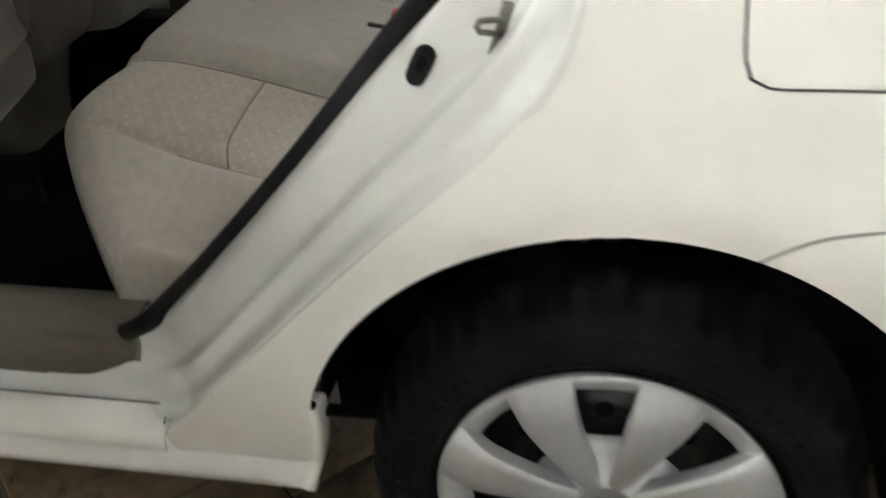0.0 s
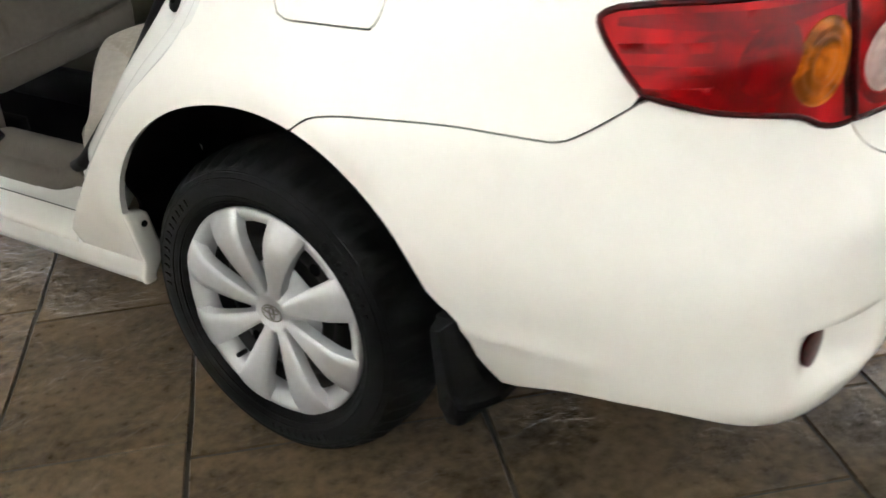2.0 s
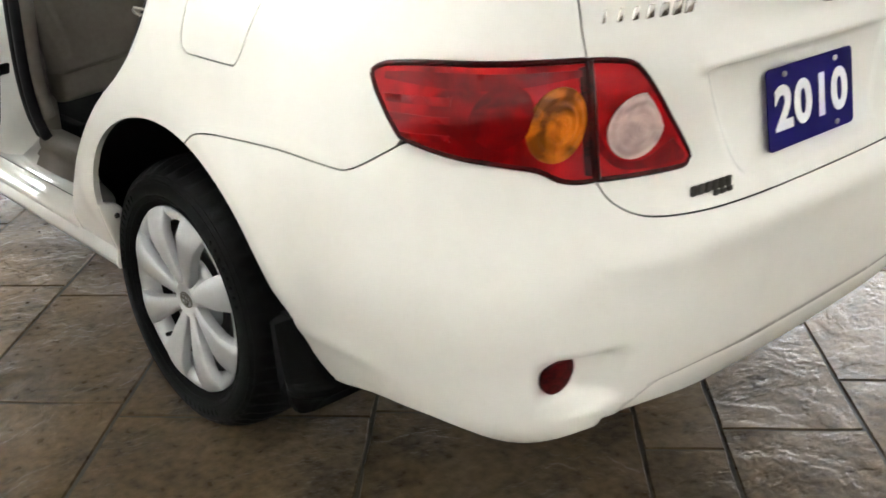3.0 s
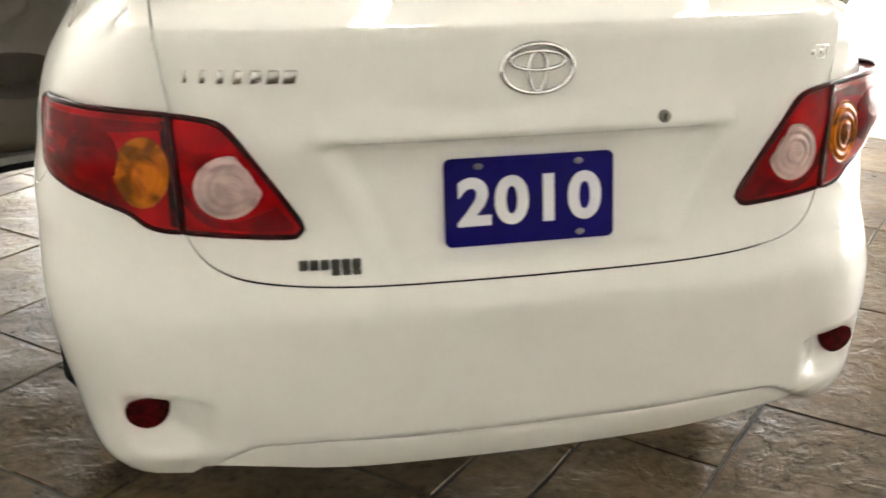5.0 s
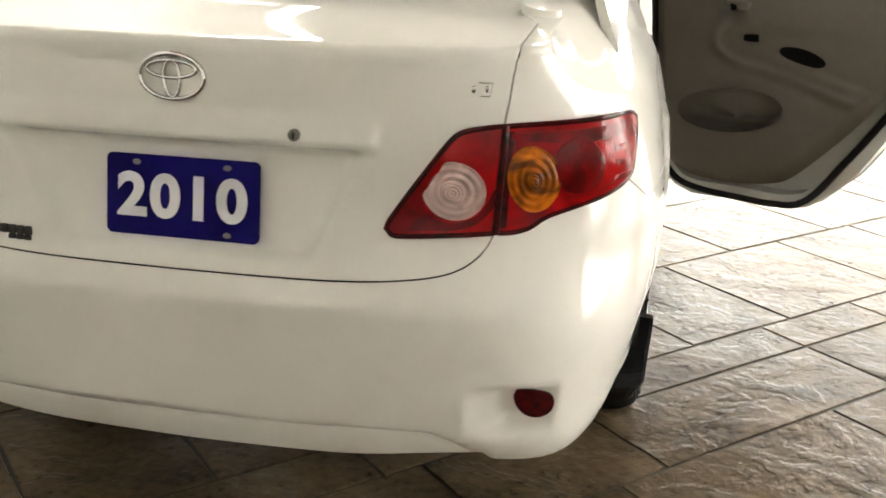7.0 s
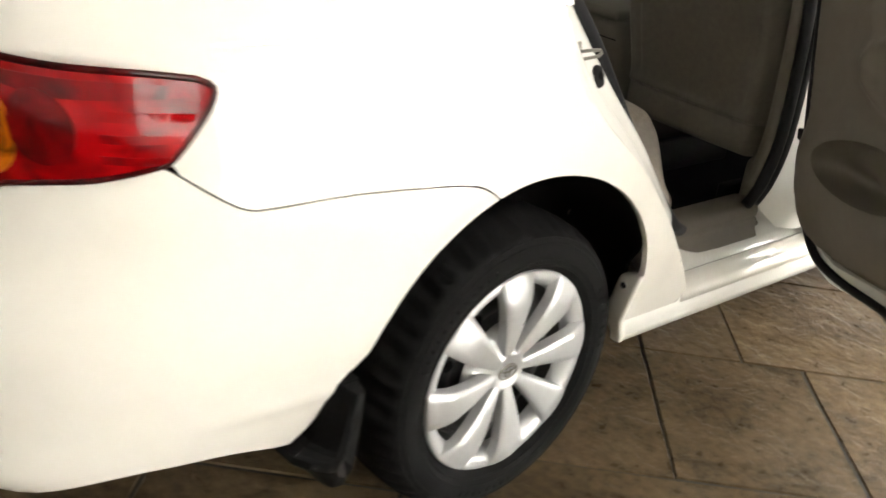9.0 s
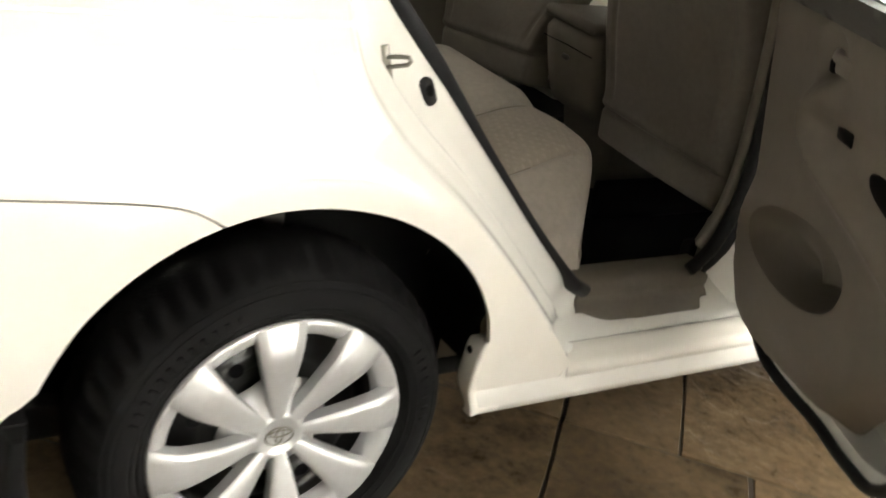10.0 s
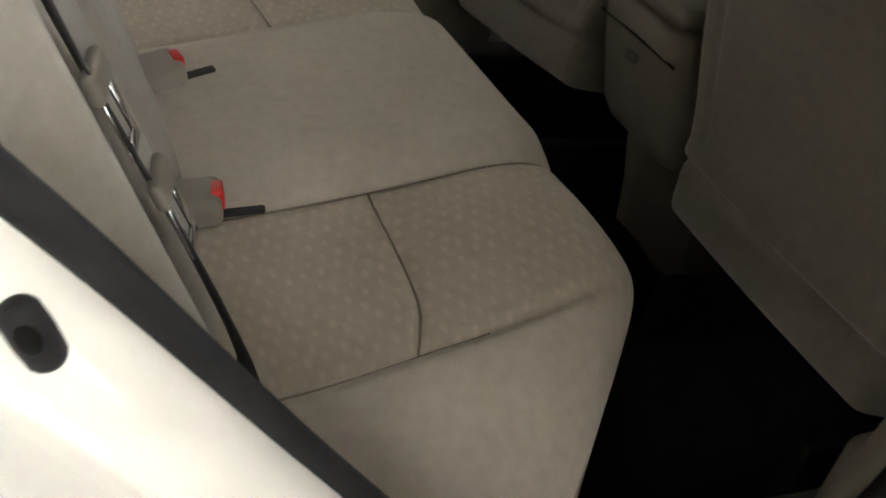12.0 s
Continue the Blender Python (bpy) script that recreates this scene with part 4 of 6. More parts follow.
    bm.transform(Matrix.Translation((0.766, 0.209, 0.873)) @ tilt @ Matrix.Diagonal((0.004, 0.007, 0.011, 1)))
    part("bump_stop_core", flip(bm), BLACK, stop)
    base = box(-0.0025, 0.0025, -0.006, 0.006, -0.036, 0.030, 0.001, 1)
    base.transform(Matrix.Translation((0.776, 0.118, 0.918)) @ Matrix.Rotation(radians(18), 4, "X") @ Matrix.Rotation(radians(-14), 4, "Z"))
    loop = tube([(0.776, 0.116, 0.928), (0.798, 0.126, 0.936), (0.810, 0.133, 0.939), (0.812, 0.136, 0.934), (0.808, 0.134, 0.927), (0.797, 0.128, 0.922), (0.776, 0.118, 0.912)], 0.0034, 8)
    part("striker", flip(join(base, loop)), METAL, jamb, "zinc plated striker loop")
    # flap with its screw in front of the wheel
    rows = []
    for k in range(23):
        z = 0.256 + 0.194 * k / 22
        y = edge_y(max(z, 0.262))
        x = max(skin(s_of_y(y + 0.004, z), z)[0], 0.8165 if z < 0.335 else 0) - 0.002 - 0.012 * (1 - step01(z, 0.235, 0.275))
        w = 0.050 * math.sqrt(max(1 - (max(z - 0.425, 0) / 0.026) ** 2, 0.04)) * (0.45 + 0.55 * step01(z, 0.23, 0.34))
        rows.append([(x + 0.0045, y - 0.002, z), (x + 0.002, y - 0.005, z)] + [(x - w * f, y - 0.006 + 0.006 * f**4, z) for f in (0.1, 0.3, 0.6, 0.85, 1.0)] + [(x - w, y + 0.016, z), (x - 0.004, y + 0.060, z), (x - 0.0005, y + 0.060, z), (x + 0.001, y + 0.014, z), (x + 0.0045, y + 0.006, z)])
    bm = sheet(rows, closed_v=True)
    bmesh.ops.recalc_face_normals(bm, faces=bm.faces[:])
    flap = part("arch_flap", flip(bm), PAINT, car, "white flap at the front of the rear wheel arch")
    bm = bmesh.new()
    bmesh.ops.create_uvsphere(bm, u_segments=12, v_segments=6, radius=0.0075, matrix=Matrix.Translation((0.818, 0.362, 0.412)) @ Matrix.Diagonal((1, 0.6, 1, 1)))
    part("flap_screw", flip(bm), BLACK, flap)
    # black mud flap behind the wheel
    shape = dense([(-0.388, 0.420), (-0.380, 0.29), (-0.362, 0.188)], 0.03) + [(-0.415, 0.192)] + dense([(-0.425, 0.205), (-0.450, 0.232), (-0.484, 0.258), (-0.480, 0.270), (-0.458, 0.284), (-0.446, 0.31), (-0.438, 0.365), (-0.428, 0.420)], 0.012)
    rows = [[(x + 0.040 * step01(z, 0.25, 0.43) * lean, y, z) for y, z in shape] for x, lean in ((0.60, 0), (0.70, 0), (0.785, 0.6), (0.800, 1.0), (0.806, 1.0))]
    for out, shrink in ((0.034, 0.80), (0.056, 0.55), (0.064, 0.36)):
        rows.append([(0.806 + out * (0.42 + 0.58 * step01(z, 0.17, 0.27)) + 0.008 * step01(z, 0.25, 0.43), -0.405 + (y + 0.405) * shrink, 0.30 + (z - 0.30) * (0.90 + 0.1 * shrink)) for y, z in shape])
    bm = sheet(rows, closed_v=True)
    bm.verts.ensure_lookup_table()
    bm.faces.new(bm.verts[-len(shape):])
    bmesh.ops.recalc_face_normals(bm, faces=bm.faces[:])
    part("mud_flap", flip(bm), BLACK, car, "black plastic mud flap", smooth=False)
    # wheel housing
    rows = []
    for k in range(49):
        t = radians(40 + 140 * k / 48)
        tuck = 0.055 * step01(0.54 - (0.345 + 0.391 * math.sin(t)), 0.0, 0.10) if t > 1.6 else 0.0
        full = 0.013 * (1 - step01(math.degrees(t), 74, 104))
        rows.append([(min(x, 0.862 - tuck), -0.008 - (r + full) * math.cos(t), max(0.345 + (r + full) * math.sin(t), 0.27)) for x, r in ((0.862, 0.391), (0.84, 0.402), (0.80, 0.408), (0.62, 0.408), (0.575, 0.39), (0.57, 0.25), (0.57, 0.02))])
    bm = sheet(rows)
    part("wheel_housing", flip(bm), BLACK, car, "black wheel housing liner")

# -- wheels
def make_wheel(name, at, spin):
    w = new(name)
    w.parent = car
    prof = [(-0.195, 0.205), (-0.197, 0.225), (-0.190, 0.260), (-0.176, 0.292), (-0.160, 0.308), (-0.135, 0.3135), (-0.105, 0.315), (-0.075, 0.315), (-0.048, 0.3125), (-0.028, 0.306),
            (-0.006, 0.294), (0.005, 0.276), (0.010, 0.255), (0.006, 0.238), (-0.004, 0.226), (-0.010, 0.222), (-0.016, 0.213), (-0.03, 0.205)]
    count = 192
    rows = []
    for i in range(count):
        a = 2 * math.pi * i / count
        lug = i % 4
        row = []
        for k, (x, r) in enumerate(prof):
            if k in (3, 4, 8, 9) and lug < 2:
                r -= 0.011
            if k in (5, 6, 7) and lug == (1 if k == 6 else 3):
                r -= 0.006
            row.append((x, r * math.cos(a), r * math.sin(a)))
        rows.append(row)
    bm = sheet(rows, closed_u=True)
    bmesh.ops.recalc_face_normals(bm, faces=bm.faces[:])
    tyre = part("tyre", bm, TYRE, w, "black all-season tyre")
    # raised bead line and lettering bars on the sidewall
    part("tyre_rim_line", tube([(0.002, 0.232 * math.cos(a), 0.232 * math.sin(a)) for a in [2 * math.pi * k / 80 for k in range(80)]], 0.0022, 6, closed=True), TYRE, w)
    part("sidewall_rib", join(*[tube([(x, r * math.cos(a), r * math.sin(a)) for a in [2 * math.pi * k / 96 for k in range(96)]], 0.0016, 6, closed=True) for x, r in ((0.0075, 0.244), (0.0045, 0.277), (-0.0025, 0.288))]), TYRE, w)
    for k in list(range(3, 15)) + list(range(33, 41)) + list(range(58, 66)):
        bar = box(0.006, 0.0112, -0.0035, 0.0035, 0.252, 0.266, 0.0008, 1)
        bar.transform(Matrix.Rotation(2 * math.pi * k / 80 + spin, 4, "X"))
        part("sidewall_mark", bar, TYRE, tyre)
    # steel wheel: dished disc with round holes and a rim
    disc_r = [(-0.055, 0.0), (-0.055, 0.060), (-0.066, 0.085), (-0.052, 0.100), (-0.060, 0.112), (-0.048, 0.122), (-0.050, 0.150), (-0.074, 0.166), (-0.060, 0.190), (-0.020, 0.200), (-0.012, 0.212)]
    steel = part("steel_wheel", lathe(disc_r, 72), STEEL, w, "black steel wheel behind the cover")
    for k in range(8):
        a = 2 * math.pi * (k + 0.5) / 8 + spin
        bm = bmesh.new()
        bmesh.ops.create_circle(bm, cap_ends=True, segments=18, radius=0.013, matrix=Matrix.Translation((-0.0470, 0.136 * math.cos(a), 0.131 * math.sin(a))) @ Matrix.Rotation(radians(90), 4, "Y"))
        part("vent_hole", bm, CARPET, steel)
    # cover: rim ring, hub bowl, eight flared spokes
    cover = part("wheel_cover", lathe([(-0.020, 0.2155), (-0.010, 0.2170), (-0.0060, 0.2145), (-0.0065, 0.206), (-0.010, 0.197), (-0.018, 0.187), (-0.030, 0.181), (-0.040, 0.179)], 96), SILVER, w, "silver eight-spoke plastic wheel cover")
    hubp = [(-0.046, 0.092), (-0.036, 0.087), (-0.030, 0.077), (-0.024, 0.062), (-0.014, 0.046), (-0.0085, 0.040), (-0.0085, 0.034), (-0.012, 0.031), (-0.012, 0.0)]
    rows = []
    for i in range(128):
        a = 2 * math.pi * i / 128 + spin
        star = 0.5 + 0.5 * math.cos(8 * (a - spin))
        rows.append([(x - (0.004 * (1 - star) if r > 0.05 else 0), (r * (0.94 + 0.10 * star) if r > 0.07 else r) * math.cos(a), (r * (0.94 + 0.10 * star) if r > 0.07 else r) * math.sin(a)) for x, r in hubp])
    part("hub", sheet(rows, closed_u=True), SILVER, cover)
    part("hub_emblem", join(*[tube([(-0.010, rx * math.cos(t), rz * math.sin(t) + dz) for t in [2 * math.pi * q / 32 for q in range(32)]], 0.0016, 6, closed=True)
                              for rx, rz, dz in ((0.024, 0.017, 0), (0.018, 0.006, 0.005), (0.006, 0.014, 0))]), METAL, cover)
    for k in range(8):
        a = 2 * math.pi * k / 8 + spin
        rows = []
        for i in range(15):
            f = i / 14
            r = 0.036 + (0.2150 - 0.036) * f
            half = 0.0115 + 0.0325 * f ** 1.1
            lift = -0.010 + 0.020 * math.sin(min(f * 1.25, 1) * math.pi / 2) - 0.014 * (max(0, f - 0.72) / 0.28) ** 1.4
            row = []
            for u, dz in ((-1.0, -0.024), (-1.0, -0.0035), (-0.96, -0.0008), (-0.5, 0.0012), (0.0, 0.002), (0.5, 0.0010), (0.96, -0.0014), (1.0, -0.0045), (1.0, -0.024)):
                ang = half * u / r
                skew = 0.045 * f * f
                row.append((lift + dz, r * math.sin(ang + skew), r * math.cos(ang + skew)))
            rows.append(row)
        bm = sheet(rows)
        bm.transform(Matrix.Rotation(a, 4, "X"))
        bmesh.ops.recalc_face_normals(bm, faces=bm.faces[:])
        part("spoke", bm, SILVER, cover)
    valve = tube([(-0.03, 0.172 * math.cos(spin + 3.55), 0.172 * math.sin(spin + 3.55)), (-0.004, 0.166 * math.cos(spin + 3.55), 0.166 * math.sin(spin + 3.55))], 0.005, 8)
    part("valve", valve, RUBBER, w)
    w.matrix_basis = at
    return w


HUB_X, HUB_Z = 0.852, 0.315
make_wheel("wheel", Matrix.Translation((HUB_X, 0, HUB_Z)), 0.16)
make_wheel("wheel", Matrix.Translation((-HUB_X - 0.004, 0, HUB_Z)) @ Matrix.Rotation(radians(180), 4, "Z"), 0.44)
make_wheel("wheel", Matrix.Translation((HUB_X, 2.60, HUB_Z)), 0.5)
make_wheel("wheel", Matrix.Translation((-HUB_X, 2.60, HUB_Z)) @ Matrix.Rotation(radians(180), 4, "Z"), 0.1)

# -- greenhouse and front, closing the car
def cabin(y, z):
    """The half width of the upper body."""
    k = max(z - 1.02, 0)
    return 0.800 - 0.42 * k - 0.25 * k * k


for mirror in (False, True):
    flip = mirrored if mirror else (lambda b: b)
    # rear side pillar
    def sail(y, z):
        return (cabin(y, z) - 0.03 * step01(-y, 0.2, 0.6), y, z)
    loop = dense([(0.05, 1.02), (0.05, 1.11), (0.0, 1.18), (0.03, 1.24), (0.16, 1.335), (0.30, 1.385)], 0.03) + dense([(0.30, 1.42), (0.12, 1.428), (-0.05, 1.405), (-0.30, 1.27), (-0.52, 1.13), (-0.60, 1.04)], 0.03)
    part("rear_pillar", panel(loop, sail, 0.03, 0.02, mirror=mirror, centre=(0, 0, 1.0)), PAINT, car, "white rear roof pillar")
    # front door, wing and side window, closed
    part("front_door", panel(dense([(S_SIDE + 1.29, 0.36), (S_SIDE + 2.17, 0.36), (S_SIDE + 2.22, 0.7), (S_SIDE + 2.2, 1.03), (S_SIDE + 1.29, 1.03)], 0.05, False), skin, 0.05, 0.03, mirror=mirror, centre=(0, 1.5, 0.6)), PAINT, car, "white closed front door")
    part("front_window", panel(dense([(1.17, 1.04), (2.05, 1.04), (1.75, 1.25), (1.35, 1.39), (1.17, 1.40)], 0.05, False), lambda y, z: (cabin(y, z) - 0.012, y, z), 0.06, 0.004, mirror=mirror, centre=(0, 1.5, 1.0)), GLASS, car, "tinted front side window")
    part("roof_rail", flip(tube([(cabin(0, 1.42) - 0.01, 0.12, 1.42), (cabin(0, 1.43), 0.6, 1.43), (cabin(0, 1.42), 1.2, 1.425), (cabin(0, 1.38) - 0.02, 1.55, 1.37), (cabin(0, 1.2), 1.95, 1.16), (cabin(0, 1.05), 2.2, 1.02)], 0.035, 10)), PAINT, car)

    def nose(s, v):
        x, y, z = skin(s, v)
        return (x, 2.60 - y * 0.93, z)
    front = arch(16.0, 168.0, count=40)[::-1]
    loop = [(s, v) for s, v in front]
    loop += dense([on_y(-0.44, 0.36), on_y(-0.50, 0.28), on_x(0.72, 0.27), on_x(0.4, 0.27), (0.0, 0.27)], 0.04)
    loop += dense([(0.0, 0.27), (0.0, 0.80)], 0.05, False)[1:] + dense([on_x(0.4, 0.82), on_x(0.7, 0.88), on_y(-0.4, 0.98), on_y(0.0, 1.02), on_y(0.43, 1.03)], 0.05)
    loop += dense([on_y(0.43, 1.0), on_y(0.41, 0.7), on_y(0.43, 0.36)], 0.05, False)
    part("front_wing", panel(loop, nose, 0.035, 0.02, mirror=mirror, centre=(0, 2.2, 0.6)), PAINT, car, "white front wing and nose")
bm = sheet([[(x * (0.80 - 0.1 * f), 2.22 + 1.20 * f - 0.16 * x * x * f, 1.02 - 0.10 * f - 0.14 * f**3 + 0.02 * (1 - x * x)) for x in [k / 10 - 1 for k in range(21)]] for f in [k / 12 for k in range(13)]])
part("bonnet", solid(bm, 0.01), PAINT, car)
bm = sheet([[(x * 0.635, y, 1.425 + 0.035 * (1 - x * x) - 0.10 * ((y - 0.75) / 0.8) ** 2 * (0.55 if y > 0.75 else 0.35)) for x in [k / 8 - 1 for k in range(17)]] for y in [0.02 + 0.1 * k for k in range(17)]])
part("roof", solid(bm, 0.03), PAINT, car)
bm = sheet([[(x * (0.64 - 0.02 * f), -0.50 + 0.54 * f - 0.05 * (1 - x * x) * (1 - f), 1.115 + 0.30 * f + 0.02 * (1 - x * x) + 0.03 * math.sin(f * math.pi)) for x in [k / 10 - 1 for k in range(21)]] for f in [k / 10 for k in range(11)]])
part("rear_window", solid(bm, 0.005), GLASS, car, "tinted rear window")
bm = sheet([[(x * (0.62 + 0.1 * f), 1.60 + 0.62 * f + 0.06 * (1 - x * x) * f, 1.395 - 0.36 * f + 0.02 * (1 - x * x)) for x in [k / 10 - 1 for k in range(21)]] for f in [k / 8 for k in range(9)]])
part("windscreen", solid(bm, 0.005), GLASS, car, "clear windscreen")
part("underbody", box(-0.60, 0.60, -0.44, 3.2, 0.19, 0.28, 0.02), BLACK, car)
# Unseen tray added to keep light off the floor under the rear bumper.
part("rear_undertray", box(-0.56, 0.56, -0.84, -0.45, 0.25, 0.31, 0.02), BLACK, car)

# ================= the car: interior =================
part("cabin_carpet", box(-0.66, 0.66, 0.30, 2.3, 0.285, 0.325, 0.01), CARPET, car, "black cabin carpet")
bm = sheet([[(0.15 * math.cos(a), y, 0.31 + 0.06 * math.sin(a)) for a in [math.pi * k / 10 for k in range(11)]] for y in (0.5, 1.0, 1.6, 2.3)])
bmesh.ops.recalc_face_normals(bm, faces=bm.faces[:])
part("floor_tunnel", bm, CARPET, car)


def groove(d, w=0.0075):
    return math.exp(-((d / w) ** 2))


def outer_seam(y):
    """How far out the seam beside each place runs."""
    return 0.500 + 0.02 * (0.62 - y) - 0.9 * max(y - 0.66, 0.0) ** 2


def seat_cushion():
    """The rear bench: a raised middle, two outer places with cross seams, rounded front."""
    prof = [(0.34, 0.50), (0.37, 0.535), (0.42, 0.560), (0.50, 0.578), (0.60, 0.600), (0.70, 0.622), (0.77, 0.638), (0.82, 0.643), (0.858, 0.640), (0.884, 0.626), (0.898, 0.602), (0.904, 0.565), (0.906, 0.500), (0.90, 0.42), (0.89, 0.34), (0.875, 0.31)]
    line = by_length(prof, 260)

    def top_at(x, y, z):
        a = abs(x)
        top = step01(z, 0.50, 0.60)
        # outer front corners are cut back
        cut = 0.85 * (a - 0.440 + math.hypot(a - 0.440, 0.022)) / 2
        yy = y - 0.008 * step01(y, 0.8, 0.9) - cut * min(max((y - 0.40) / 0.48, 0.0), 1.0)
        if a > 0.54:
            yy = max(yy, 0.40)
        zz = z - 0.085 * step01(a, 0.50, 0.67) * top - 0.01 * step01(a, 0.44, 0.52) * top
        hump = (1 - step01(a, 0.15, 0.24)) * top
        zz += 0.028 * hump
        zz += 0.010 * top * math.exp(-(((a - 0.35) / 0.12) ** 2)) * step01(y, 0.5, 0.7)
        g = 0.0
        if y < 0.90:
            g = max(groove(a - 0.222), groove(a - outer_seam(y)) * (1 - step01(y, 0.78, 0.88)))
            if 0.222 < a < 0.50:
                g = max(g, 0.9 * groove(y - 0.625 - 0.06 * (0.35 - a), 0.0065))
        zz -= 0.008 * g * top
        # pull lines in the stuffing
        zz += 0.0035 * top * math.sin(9 * x + 14 * y) * step01(a, 0.1, 0.3)
        return (x, yy + (0.012 * step01(y, 0.6, 0.85) if x < -0.2 else 0.0), zz)

    rows = [[top_at(-0.668 + 1.336 * k / 180, y, z) for y, z in line] for k in range(181)]
    # the sides turn down to the floor
    skirts = [[(math.copysign(0.668 + out, row[0][0]), y, max(z - low, 0.30)) for _, y, z in row] for row in (rows[0], rows[-1]) for out, low in ((0.006, 0.010), (0.009, 0.035), (0.010, 0.30))]
    rows = skirts[2::-1] + rows + skirts[3:]
    bm = sheet(rows)
    bmesh.ops.recalc_face_normals(bm, faces=bm.faces[:])
    for f in bm.faces:
        c = f.calc_center_median()
        f.material_index = 1 if 0.225 < abs(c.x) < 0.50 and c.y < 0.86 and c.z > 0.5 else 0
    seams = []
    for sx in (1, -1):
        deep = [(y, z) for y, z in line if 0.40 < y < 0.895 and z > 0.52]
        seams.append([top_at(sx * 0.222, y, z) for y, z in deep])
        seams.append([top_at(sx * outer_seam(y), y, z) for y, z in deep if y < 0.70])
        cross = []
        for k in range(25):
            a = 0.222 + 0.276 * k / 24
            y = 0.625 + 0.06 * (0.35 - a)
            cross.append(top_at(sx * a, y, float(np.interp(y, [p[0] for p in deep], [p[1] for p in deep]))))
        seams.append(cross)
    return bm, seams


rear_seat = new("rear_seat")
rear_seat.parent = car
tagged(rear_seat, "beige cloth rear bench seat")
_cushion, _seams = seat_cushion()
part("cushion", _cushion, None, rear_seat, "beige cloth cushion with stitched seams", mats=(CLOTH, CLOTH_DOT))
for seam in _seams:
    part("seam", tube([(x, y, z + 0.0008) for x, y, z in seam[::2] + seam[-1:]], 0.0015, 6), SEAM, rear_seat)


def seat_back():
    line = by_length([(0.392, 0.51), (0.402, 0.54), (0.405, 0.57), (0.395, 0.61), (0.36, 0.68), (0.315, 0.77), (0.27, 0.86), (0.225, 0.95), (0.175, 1.05), (0.13, 1.12), (0.10, 1.135), (0.07, 1.13)], 70)
    rows = []
    for k in range(141):
        x = -0.642 + 1.284 * k / 140
        a = abs(x)
        row = []
        for y, z in line:
            yy = y + 0.026 * (1 - step01(a, 0.14, 0.24)) - 0.010 * groove(a - 0.20, 0.008)
            yy += 0.018 * math.exp(-(((a - 0.37) / 0.11) ** 2)) * math.exp(-(((z - 0.68) / 0.15) ** 2))
            yy += 0.012 * math.exp(-(((a - 0.585) / 0.035) ** 2)) - 0.055 * groove(a - 0.500, 0.036) - 0.04 * step01(a, 0.605, 0.642)
            row.append((x, yy, z))
        rows.append(row)
    bm = sheet(rows)
    bmesh.ops.recalc_face_normals(bm, faces=bm.faces[:])
    return bm


